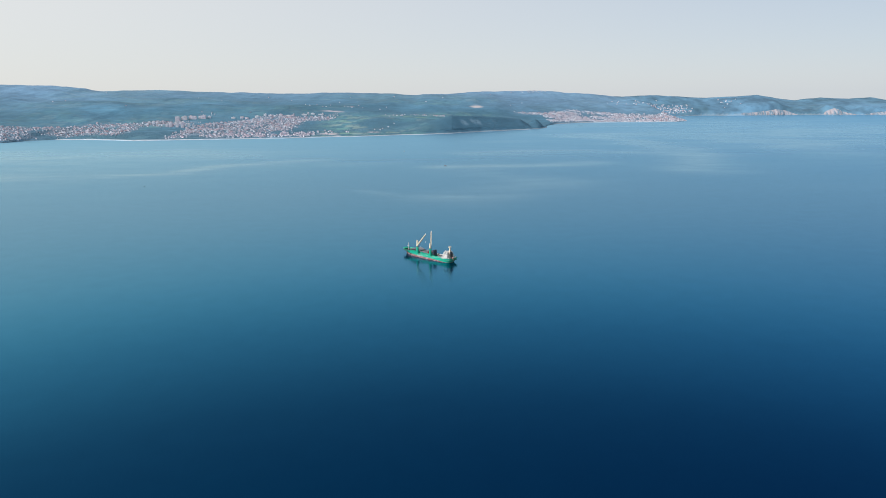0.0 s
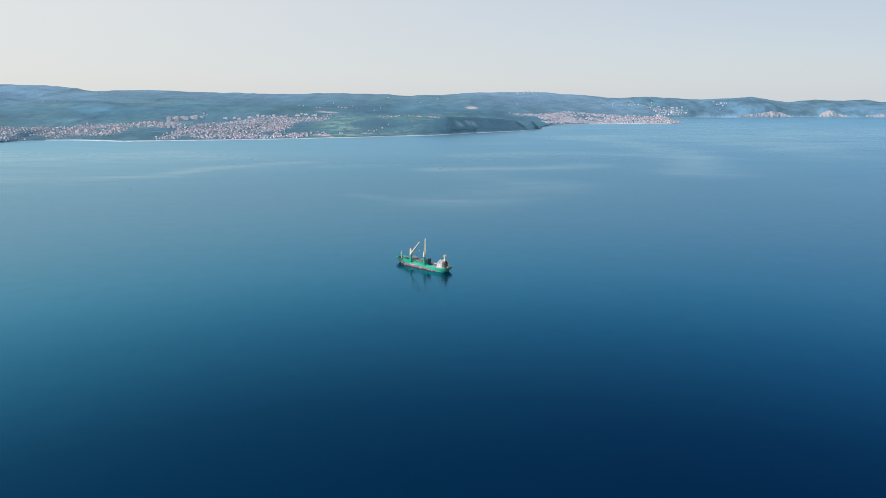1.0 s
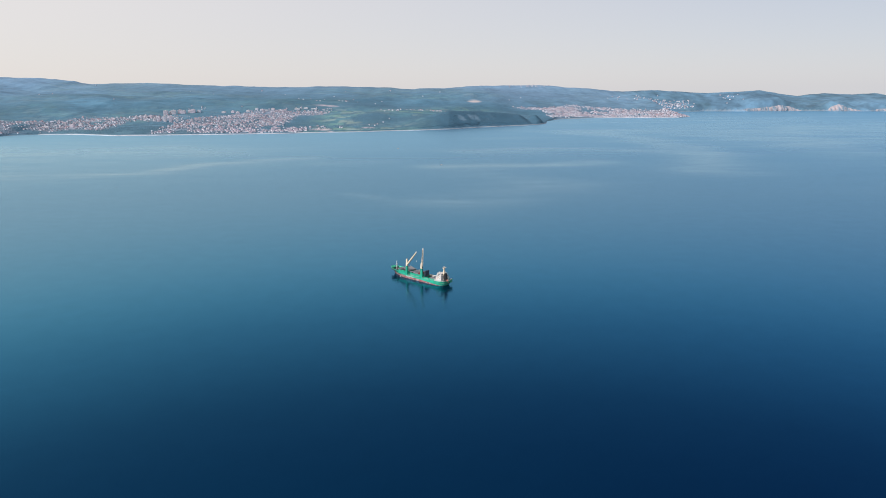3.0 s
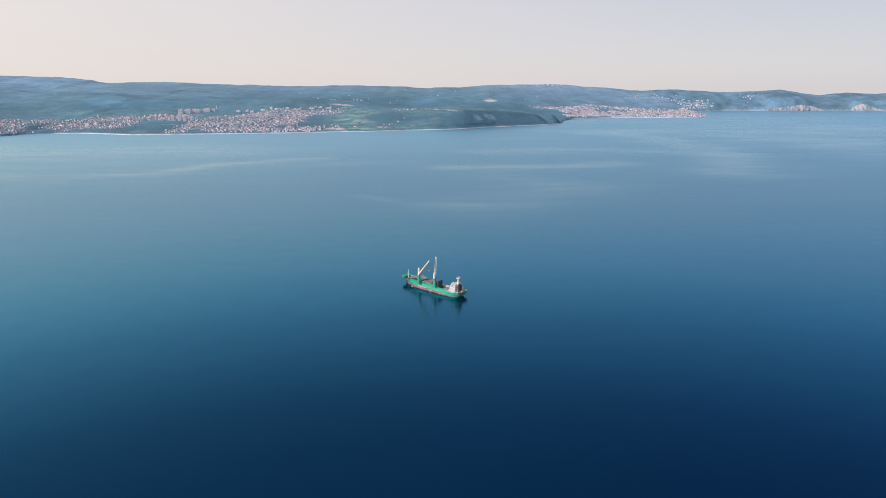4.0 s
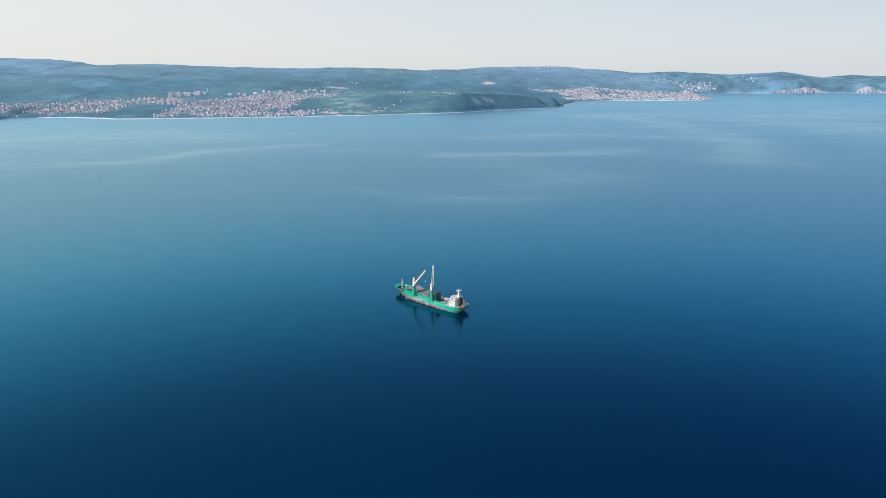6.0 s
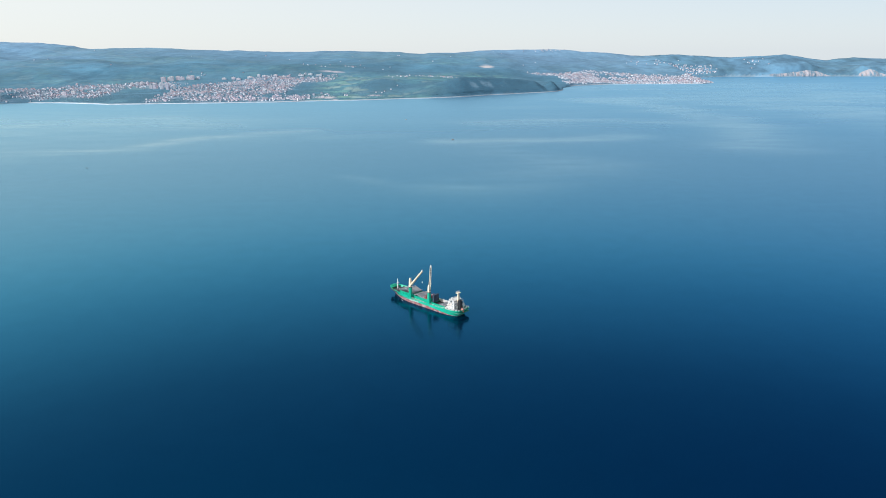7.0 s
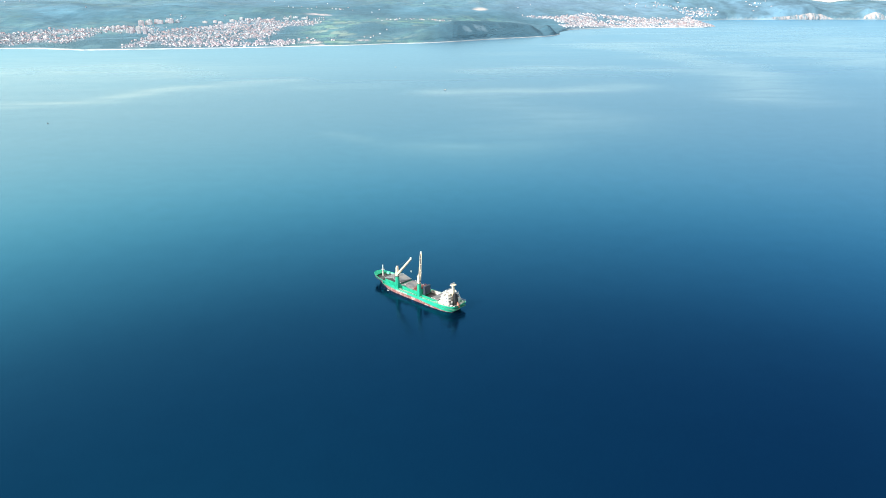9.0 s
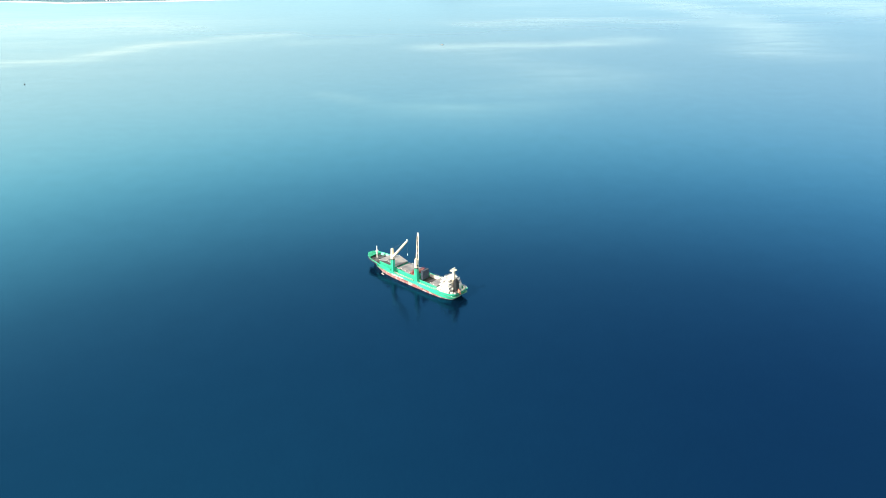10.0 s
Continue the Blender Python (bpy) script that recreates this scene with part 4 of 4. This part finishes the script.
def build_bow():
    bm = bmesh.new()
    beam(bm, (24.7, 0, FORE), (24.7, 0, 10.3), 0.6, 0.6, 0.35, 0.35)
    box(bm, 24.1, 25.3, -0.8, 0.8, 7.6, 7.75)
    rod(bm, (24.7, -0.9, 8.4), (24.7, 0.9, 8.4), 0.1)
    mast = part("foremast", bm, SHIP_WHITE, ship, "white foremast with a small platform")
    part("mast_lamp", box(bmesh.new(), 24.5, 24.9, -0.2, 0.2, 10.3, 10.7, 0.05), SHIP_WHITE, mast)
    for y in (-1.9, 1.9):
        bm = bmesh.new()
        rod(bm, (21.0, y - 0.9, FORE + 0.8), (21.0, y + 0.9, FORE + 0.8), 0.7, sides=14)
        box(bm, 20.2, 21.8, y - 0.6, y + 0.6, FORE, FORE + 0.6, 0.06)
        part("anchor_windlass", bm, DARK_STEEL, ship)
    for x, y in ((19.6, 4.2), (19.6, -4.2), (25.0, 2.4), (25.0, -2.4)):
        bm = bmesh.new()
        for k in (-0.35, 0.35):
            rod(bm, (x + k, y, FORE), (x + k, y, FORE + 0.7), 0.2, 0.24, 8)
        part("bollard", bm, DARK_STEEL, ship)
    # raised green turtleback at the stem
    bm = bmesh.new()
    edge = [(26.2, 4.15, 4.98), (26.9, 3.9, 5.05), (28.2, 3.35, 5.15), (29.8, 2.05, 5.35), (30.5, 0.5, 5.45)]
    left = [bm.verts.new(v) for v in edge]
    right = [bm.verts.new((x, -y, z)) for x, y, z in edge]
    mid = [bm.verts.new((x, 0, z + 0.25)) for x, y, z in edge]
    for i in range(4):
        bm.faces.new((left[i], mid[i], mid[i + 1], left[i + 1])), bm.faces.new((mid[i], right[i], right[i + 1], mid[i + 1]))
    bmesh.ops.solidify(bm, geom=bm.faces[:], thickness=0.12)
    bmesh.ops.recalc_face_normals(bm, faces=bm.faces)
    part("turtleback", bm, HULL_GREEN, ship, "green raised deck at the stem")
    for w in (1, -1):
        bm = bmesh.new()
        rod(bm, (24.6, w * 3.5, 3.6), (24.7, w * 3.2, 2.6), 0.13, sides=6)
        rod(bm, (24.1, w * 3.35, 2.6), (25.3, w * 2.95, 2.6), 0.16, sides=6)
        part("anchor", bm, DARK_STEEL, ship)


def build_discharge():
    """Cooling water that pours from the side near the bow, with a little foam where it meets the sea."""
    bm = bmesh.new()
    for a, b in (((13.2, 5.75, 1.2), (13.2, 6.3, 0.9)), ((13.2, 6.3, 0.9), (13.2, 6.7, 0.05))):
        rod(bm, a, b, 0.05, 0.07, 6)
    bmesh.ops.create_uvsphere(bm, u_segments=10, v_segments=5, radius=1.0, matrix=Matrix.Translation((13.0, 6.6, 0.0)) @ Matrix.Diagonal((1.1, 0.35, 0.08, 1)))
    part("water_discharge", bm, SHIP_WHITE, ship, "white cooling water pouring into the sea")


DECK_STEEL = DARK_STEEL
build_hull()
build_holds()
crane(-12.0, 10.5, 15.2, (-11.8, 4.4, 11.6), (-6.6, -1.7, 25.0), True)
crane(6.0, 10.0, 15.7, (5.2, 5.1, 11.9), (-5.4, 4.8, 23.1), False)
build_house()
build_bow()
build_discharge()


# ---- small craft on the bay ----
def motor_boat(x, y, turn):
    """A small open motor boat with a pointed bow, thwart and outboard."""
    ob = thing("motor_boat", "small white open motor boat on the bay", "boat", pose(x, y, 0, 0, 0, turn), "small boats on the bay")
    bm = bmesh.new()
    low = [bm.verts.new(v) for v in ((-2.2, -0.7, -0.2), (1.0, -0.65, -0.2), (2.3, 0, -0.1), (1.0, 0.65, -0.2), (-2.2, 0.7, -0.2))]
    high = [bm.verts.new(v) for v in ((-2.3, -0.95, 0.7), (1.2, -0.9, 0.8), (2.9, 0, 1.0), (1.2, 0.9, 0.8), (-2.3, 0.95, 0.7))]
    floor_in = [bm.verts.new(v) for v in ((-2.0, -0.7, 0.25), (1.0, -0.65, 0.25), (2.1, 0, 0.3), (1.0, 0.65, 0.25), (-2.0, 0.7, 0.25))]
    for i in range(5):
        j = (i + 1) % 5
        bm.faces.new((low[i], low[j], high[j], high[i])), bm.faces.new((high[i], high[j], floor_in[j], floor_in[i]))
    bm.faces.new(low[::-1]), bm.faces.new(floor_in)
    bmesh.ops.recalc_face_normals(bm, faces=bm.faces)
    part("hull", bm, SHIP_WHITE, ob)
    part("thwart", box(bmesh.new(), -0.4, 0.0, -0.8, 0.8, 0.45, 0.55), CREAM, ob)
    part("windscreen", box(bmesh.new(), 0.6, 0.7, -0.6, 0.6, 0.6, 1.25), SHIP_WHITE, ob)
    part("outboard_motor", box(bmesh.new(), -2.6, -2.2, -0.2, 0.2, -0.2, 1.1, 0.05), DARK_STEEL, ob)


motor_boat(35, 1522, 30)
motor_boat(-70, 1940, -15)


def mooring_buoy(x, y):
    ob = thing("mooring_buoy", "dark round mooring buoy floating on the bay", "buoy", pose(x, y, 0))
    bm = bmesh.new()
    rod(bm, (0, 0, -0.6), (0, 0, 0.7), 0.9, 0.75, 16)
    part("float", bm, DARK_STEEL, ob)
    part("ring", rod(bmesh.new(), (0, -0.3, 0.8), (0, 0.3, 0.8), 0.12, sides=8), DARK_STEEL, ob)
    part("staff", rod(bmesh.new(), (0, 0, 0.7), (0, 0, 2.6), 0.1, 0.06, 6), DARK_STEEL, ob)


mooring_buoy(-502, 1222)

# ---- towns and woods ----
def scatter(count, x0, x1, y0, y1, weight, seed):
    """Random places on the land, kept with the given weight."""
    rng = np.random.default_rng(seed)
    x, y = rng.uniform(x0, x1, count), rng.uniform(y0, y1, count)
    keep = rng.uniform(0, 1, count) < weight(x, y)
    return x[keep], y[keep], height(x[keep], y[keep]), rng


def house_parts(w, l, h, pitch):
    """Vertices and faces of the walls and of a gabled roof with eaves."""
    bm = bmesh.new()
    lo = [bm.verts.new((sx * w / 2, sy * l / 2, -3)) for sx, sy in ((-1, -1), (1, -1), (1, 1), (-1, 1))]
    hi = [bm.verts.new((sx * w / 2, sy * l / 2, h)) for sx, sy in ((-1, -1), (1, -1), (1, 1), (-1, 1))]
    peak = [bm.verts.new((0, sy * l / 2, h + pitch)) for sy in (-1, 1)]
    for i in range(4):
        j = (i + 1) % 4
        bm.faces.new((lo[i], lo[j], hi[j], hi[i]))
    bm.faces.new((hi[0], hi[1], peak[0])), bm.faces.new((hi[2], hi[3], peak[1]))
    roof = bmesh.new()
    e = 0.4
    for s in (-1, 1):
        a = [roof.verts.new(v) for v in ((s * (w / 2 + e), -l / 2 - e, h - e * pitch / (w / 2)), (s * (w / 2 + e), l / 2 + e, h - e * pitch / (w / 2)), (0, l / 2 + e, h + pitch), (0, -l / 2 - e, h + pitch))]
        b = [roof.verts.new(v.co + Vector((0, 0, 0.35))) for v in a]
        roof.faces.new(a[::-1]), roof.faces.new(b)
        for i in range(4):
            j = (i + 1) % 4
            roof.faces.new((a[i], a[j], b[j], b[i]))
    bmesh.ops.recalc_face_normals(bm, faces=bm.faces), bmesh.ops.recalc_face_normals(roof, faces=roof.faces)
    return bm, roof


def hamlets(x, y):
    """How densely farms and hamlets stand outside the towns."""
    d = y - shore_at(x)
    w = 0.0012 + 0.8 * np.exp(-(((x - 10) / 170) ** 2) - ((y - 3420) / 45) ** 2) + 0.25 * np.exp(-(((x - 660) / 170) ** 2) - ((y - 4890) / 35) ** 2)
    w = w + 0.5 * np.exp(-(((x + 395) / 60) ** 2) - ((y - 2790) / 35) ** 2) + 0.3 * np.exp(-(((x + 180) / 40) ** 2) - ((y - 2900) / 40) ** 2)
    w = w + 0.16 * np.exp(-(((x + 480) / 140) ** 2) - ((y - 3800) / 80) ** 2) + 0.3 * np.exp(-(((x - 2050) / 60) ** 2) - ((y - 4800) / 50) ** 2)
    w = w + 0.3 * np.exp(-(((x - 1480) / 160) ** 2) - ((y - 4620) / 90) ** 2)
    w = w + 0.25 * np.exp(-(((x + 1060) / 60) ** 2) - ((y - 3420) / 70) ** 2)
    head = window(x, 40, 640, 20) * (d < 420)
    return np.where((d > 40) & (head < 0.5), w * 0.45 + 0.95 * np.exp(-(((x - 1620) / 110) ** 2) - ((y - 4655) / 60) ** 2), 0)


def build_houses():
    x, y, z, rng = scatter(52000, -2300, 1450, 2550, 4300, lambda a, b: town(a, b) * np.interp(a, (-2300, -1200, -1000, -430, 600, 1450), (0.75, 0.75, 0.75, 0.75, 0.95, 0.95)), 3)
    keep = z > 1.5
    x, y, z = x[keep], y[keep], z[keep]
    # hamlets and lone farms on the slopes and along the ridge
    fx, fy, fz, _ = scatter(70000, -2200, 2400, 2750, 4925, hamlets, 8)
    x, y, z = np.r_[x, fx], np.r_[y, fy], np.r_[z, fz]
    order = np.argsort(np.hypot(x, y - 300))
    x, y, z = x[order], y[order], z[order]
    kinds = []
    for w, l, h, pitch, wall in ((4.2, 5.4, 3.0, 1.1, WALL_WHITE), (4.6, 6.6, 3.3, 1.2, WALL_WHITE), (4.2, 5.8, 3.4, 1.1, WALL_CREAM), (4.8, 6.2, 3.6, 1.2, WALL_PINK), (3.8, 5.0, 2.8, 1.0, WALL_WHITE), (5.2, 8.2, 3.8, 1.3, WALL_CREAM)):
        kinds.append((w, l, h, pitch, wall))
    first = []
    for w, l, h, pitch, wall in kinds:
        tint = {WALL_WHITE: "white", WALL_CREAM: "cream", WALL_PINK: "pink"}[wall]
        ob = thing("house", f"small {tint} rendered house with a clay tile roof", "house", pose(0, 0, 0), "houses of the seaside town")
        a, b = house_parts(w, l, h, pitch)
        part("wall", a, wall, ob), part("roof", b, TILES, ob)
        first.append(ob)
    used = set()
    for i in range(260):
        k = int(rng.integers(len(kinds)))
        m = pose(x[i], y[i], z[i], 0, 0, float(rng.uniform(-35, 35) + 90 * rng.integers(2)))
        if k in used:
            copy_thing(first[k], m)
        else:
            first[k].matrix_basis = m
            used.add(k)
    # the rest of the towns, too many to count: joined, walls and roofs apart
    rest = np.arange(260, len(x))
    for name, which in (("distant_house_walls", 0), ("distant_house_roofs", 1)):
        verts, faces, base = [], [], 0
        tone = np.random.default_rng(9)
        for i in rest:
            w, l, h, pitch, _ = kinds[i % len(kinds)]
            w, l, h = w * tone.uniform(0.6, 1.0), l * tone.uniform(0.6, 1.1), h * tone.uniform(0.65, 1.05)
            if x[i] > 600:
                w, l, h = w * 1.35, l * 1.35, h * 1.35
            a = tone.uniform(-0.6, 0.6) + (math.pi / 2) * tone.integers(2)
            c, s = math.cos(a), math.sin(a)
            if which == 0:
                local = [(-w / 2, -l / 2, -3), (w / 2, -l / 2, -3), (w / 2, l / 2, -3), (-w / 2, l / 2, -3), (-w / 2, -l / 2, h), (w / 2, -l / 2, h), (w / 2, l / 2, h), (-w / 2, l / 2, h), (0, -l / 2, h + pitch), (0, l / 2, h + pitch)]
                quads = [(0, 1, 5, 4), (1, 2, 6, 5), (2, 3, 7, 6), (3, 0, 4, 7), (4, 5, 8), (6, 7, 9)]
            else:
                e, drop = 0.4, 0.15
                local = [(-w / 2 - e, -l / 2 - e, h - drop), (-w / 2 - e, l / 2 + e, h - drop), (0, l / 2 + e, h + pitch + 0.3), (0, -l / 2 - e, h + pitch + 0.3), (w / 2 + e, -l / 2 - e, h - drop), (w / 2 + e, l / 2 + e, h - drop)]
                quads = [(0, 3, 2, 1), (3, 4, 5, 2), (0, 1, 5, 4), (0, 4, 3), (1, 2, 5)]
            verts += [(x[i] + c * u - s * v, y[i] + s * u + c * v, z[i] + q) for u, v, q in local]
            faces += [tuple(base + k for k in q) for q in quads]
            base += len(local)
        me = bpy.data.meshes.new(name)
        me.from_pydata(verts, [], faces)
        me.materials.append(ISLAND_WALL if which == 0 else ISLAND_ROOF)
        tagged(new(name, me), "pale house walls of the far seaside towns" if which == 0 else "roofs of the far seaside towns, terracotta greyed by painted haze", "houses", kind="stuff")


FLOOR = 1.65


def apartment(x, y, w, l, storeys, turn, wall, tint):
    """A block of flats: walls, a flat roof with a lift room, and balcony bands on the side that faces the sea."""
    z = float(height(np.array([x], float), np.array([y], float))[0])
    h, w = storeys * FLOOR, w * 0.8
    ob = thing("apartment_building", f"{tint} block of flats, {storeys} storeys, among trees", "apartment building", pose(x, y, z, 0, 0, turn), "blocks of flats on the hill")
    part("wall", box(bmesh.new(), -w / 2, w / 2, -l / 2, l / 2, -4, h), wall, ob)
    roof = part("roof", box(bmesh.new(), -w / 2 - 0.4, w / 2 + 0.4, -l / 2 - 0.4, l / 2 + 0.4, h, h + 0.5), FLAT_ROOF, ob)
    part("lift_room", box(bmesh.new(), -1.4, 1.4, -1.4, 1.4, h + 0.5, h + 2.2), wall, roof)
    for k in range(storeys):
        zc = k * FLOOR + 0.5
        n = max(2, int(w / 3.2))
        for i in range(n):
            u = -w / 2 + (i + 0.5) * w / n
            part("window", box(bmesh.new(), u - 0.5, u + 0.5, -l / 2 - 0.06, -l / 2 + 0.1, zc, zc + 0.8), GLASS_DARK, ob)
        part("balcony", box(bmesh.new(), -w / 2 + 1, w / 2 - 1, -l / 2 - 0.8, -l / 2, zc - 0.5, zc - 0.05), WALL_WHITE, ob)


def island_material(name, colours, rough):
    """One tone for each house, drawn from a few."""
    m = bpy.data.materials.new(name)
    m.use_nodes = True
    n, l = m.node_tree.nodes, m.node_tree.links
    g, ramp = n.new("ShaderNodeNewGeometry"), n.new("ShaderNodeValToRGB")
    ramp.color_ramp.interpolation = "CONSTANT"
    while len(ramp.color_ramp.elements) < len(colours):
        ramp.color_ramp.elements.new(0.5)
    for i, c in enumerate(colours):
        ramp.color_ramp.elements[i].position, ramp.color_ramp.elements[i].color = i / len(colours), (*c, 1)
    dirt, mix = n.new("ShaderNodeTexNoise"), n.new("ShaderNodeMixRGB")
    dirt.inputs["Scale"].default_value = 0.15
    l.new(g.outputs["Position"], dirt.inputs["Vector"])
    mix.blend_type, mix.inputs[0].default_value = "MULTIPLY", 0.35
    l.new(g.outputs["Random Per Island"], ramp.inputs[0]), l.new(ramp.outputs[0], mix.inputs[1]), l.new(dirt.outputs[0], mix.inputs[2])
    b = n["Principled BSDF"]
    b.inputs["Roughness"].default_value = rough
    l.new(mix.outputs[0], b.inputs["Base Color"])
    return m


# house tones with the blue-grey of distance haze mixed in
ISLAND_WALL = island_material("hazed_town_render", ((0.58, 0.60, 0.66), (0.44, 0.46, 0.52), (0.66, 0.69, 0.75), (0.50, 0.46, 0.52), (0.72, 0.75, 0.81), (0.33, 0.38, 0.45)), 0.85)
ISLAND_ROOF = island_material("hazed_town_tiles", ((0.34, 0.25, 0.28), (0.32, 0.31, 0.37), (0.20, 0.23, 0.29), (0.52, 0.55, 0.62), (0.38, 0.27, 0.29)), 0.85)
# leaf colours are blued and paled by distance, standing in for aerial haze
LEAVES = island_material("hazed_tree_leaves", ((0.050, 0.124, 0.174), (0.053, 0.131, 0.184), (0.051, 0.126, 0.177), (0.055, 0.136, 0.191), (0.048, 0.118, 0.165)), 0.9)
FAR_LEAVES = island_material("hazed_hill_leaves", ((0.070, 0.155, 0.222), (0.074, 0.164, 0.235), (0.071, 0.158, 0.226), (0.077, 0.171, 0.244), (0.067, 0.147, 0.211)), 0.9)
RIDGE_LEAVES = island_material("hazed_ridge_leaves", ((0.100, 0.190, 0.275), (0.106, 0.201, 0.292), (0.102, 0.194, 0.281), (0.110, 0.209, 0.303), (0.095, 0.180, 0.261)), 0.9)
DARK_LEAVES = island_material("hazed_headland_leaves", ((0.040, 0.105, 0.156), (0.042, 0.111, 0.165), (0.041, 0.107, 0.159), (0.044, 0.116, 0.172), (0.038, 0.100, 0.148)), 0.9)


def build_flats():
    for x, y, w, l, n, turn, wall, tint in ((-1146, 3235, 22, 12, 11, 6, WALL_PINK, "pink"), (-1112, 3240, 20, 12, 11, 6, WALL_CREAM, "cream"), (-1072, 3245, 24, 12, 8, 4, WALL_PINK, "pink"), (-1030, 3250, 22, 12, 10, 4, WALL_PINK, "pink"),
                                       (-1092, 3000, 13, 12, 12, 8, WALL_PINK, "pink"), (-1062, 2990, 13, 12, 15, 8, WALL_CREAM, "cream"), (-1036, 2980, 14, 12, 15, 8, WALL_PINK, "pink"), (-1085, 3090, 60, 11, 4, 3, WALL_WHITE, "white"),
                                       (-1222, 3100, 11, 10, 7, 5, WALL_CREAM, "cream"), (-1204, 3105, 11, 10, 7, 5, WALL_WHITE, "white"), (-1186, 3110, 11, 10, 7, 5, WALL_CREAM, "cream"), (-1168, 3120, 11, 10, 6, 5, WALL_PINK, "pink"),
                                       (-1385, 2880, 20, 11, 7, -6, WALL_PINK, "pink"), (-1362, 2905, 16, 11, 6, -6, WALL_CREAM, "cream"), (-1470, 2850, 34, 11, 4, -10, WALL_WHITE, "white"),
                                       (-905, 3285, 20, 12, 4, -4, WALL_CREAM, "cream"), (-872, 3312, 16, 12, 5, -4, WALL_PINK, "pink"), (-846, 3296, 18, 12, 4, -4, WALL_PINK, "pink"), (-806, 3330, 22, 12, 4, -6, WALL_CREAM, "cream"),
                                       (-772, 3352, 15, 12, 5, -6, WALL_WHITE, "white"), (-745, 3340, 20, 12, 3, -6, WALL_PINK, "pink"), (-706, 3385, 18, 12, 4, -6, WALL_PINK, "pink"), (-668, 3372, 22, 12, 3, -6, WALL_CREAM, "cream"),
                                       (-1129, 3252, 14, 11, 8, 6, WALL_CREAM, "cream"), (-1092, 3256, 18, 11, 9, 5, WALL_PINK, "pink"), (-1050, 3262, 16, 11, 7, 4, WALL_CREAM, "cream"), (-1008, 3262, 18, 11, 6, 4, WALL_WHITE, "white"), (-1115, 3020, 12, 11, 8, 8, WALL_CREAM, "cream"), (-1014, 2990, 12, 11, 10, 8, WALL_CREAM, "cream"),
                                       (-600, 3425, 30, 16, 2, -6, WALL_WHITE, "white"), (-562, 3442, 22, 14, 3, -6, WALL_WHITE, "white"), (-522, 3436, 32, 16, 2, -6, WALL_WHITE, "white")):
        apartment(x, y, w, l, n, turn, wall, tint)


def build_woods():
    """Tree crowns in many small uneven clumps, too many to count."""
    unit = np.array(((1, 0, 0), (0, 1, 0), (-1, 0, 0), (0, -1, 0), (0, 0, 1), (0, 0, -1)), float)
    tris = np.array([(i, (i + 1) % 4, 4) for i in range(4)] + [((i + 1) % 4, i, 5) for i in range(4)])

    def wooded(a, b):
        d = b - shore_at(a)
        open_land = 0.9 * open_patches(a, b) * np.clip(0.6 + 2 * rough_noise(a, b, 110, 2, 73), 0, 1) + 0.9 * slope_fields(a, b)
        open_land = open_land + np.clip(5 * (rough_noise(a * 0.45, b, 70, 3, 97) - 0.3), 0, 1)
        head = window(a, -20, 640, 90) * np.clip((330 - d) / 90, 0, 1)
        w = np.clip(1 - open_land, 0.06, 1) * (1 - 0.15 * np.clip(town(a, b), 0, 1))
        bare = np.exp(-(((a - 275) / 60) ** 2) - ((b - 4000) / 80) ** 2) > 0.4
        return np.where((d > np.where((a > 60) & (a < 640), 7, 16)) & (b < BACK + 15) & ~bare, np.maximum(w, head) * (1 - 0.9 * np.clip(2 * bare_rock(a, b), 0, 1)), 0) * np.interp(np.hypot(a, b), (2700, 3300, 3800, 5000), (1.0, 0.62, 0.05, 0.02))

    def crowns(name, label, x, y, z, size, rng, mat):
        n = len(x)
        low, high = np.interp(np.hypot(x, y), (2900, 3700), (-0.34, -0.16)), np.interp(np.hypot(x, y), (2900, 3700), (0.55, 0.16))
        shape = unit[None] * rng.uniform(0.7, 1.25, (n, len(unit), 1)) * size[:, None, None] * 1.15
        shape[:, :4, 2] = (low * size)[:, None]
        shape[:, 4:, 2] = np.stack([high * size, 2 * low * size], -1)
        verts = shape + np.stack([x, y, z], -1)[:, None]
        faces = (tris[None] + (np.arange(n) * len(unit))[:, None, None]).reshape(-1, 3)
        me = bpy.data.meshes.new(name)
        me.vertices.add(n * len(unit)), me.loops.add(faces.size), me.polygons.add(len(faces))
        me.vertices.foreach_set("co", verts.astype(np.float32).ravel())
        me.loops.foreach_set("vertex_index", faces.astype(np.int32).ravel())
        me.polygons.foreach_set("loop_start", np.arange(0, faces.size, 3, dtype=np.int32))
        me.update(calc_edges=True)
        me.validate()
        me.materials.append(mat)
        tagged(new(name, me), label, "woods", kind="stuff")

    x, y, z, rng = scatter(900000, -3100, 3100, 2560, 4930, wooded, 5)
    size = rng.uniform(1.4, 3.2, len(x)) * np.interp(y, (3200, 4400), (1.0, 1.7))
    d = y - shore_at(x)
    cape = (x + 90 * rng.uniform(-1, 1, len(x)) > 40) & (x < 640) & (d < 330)
    # farther woods take leaf colours with more haze painted in
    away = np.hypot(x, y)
    for name, label, keep, mat in (("woodland", "woods above the shore, haze blue put into the leaves", ~cape & (away < 3200), LEAVES), ("hill_woodland", "woods on the hills, paled by haze put into the leaves", ~cape & (away >= 3200) & (away < 4250), FAR_LEAVES), ("ridge_woodland", "woods along the far ridge, strong haze blue put into the leaves", ~cape & (away >= 4250), RIDGE_LEAVES), ("headland_woodland", "dark dense woods on the low headland", cape, DARK_LEAVES)):
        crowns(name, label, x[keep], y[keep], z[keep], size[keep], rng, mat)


build_houses()
build_flats()
build_woods()
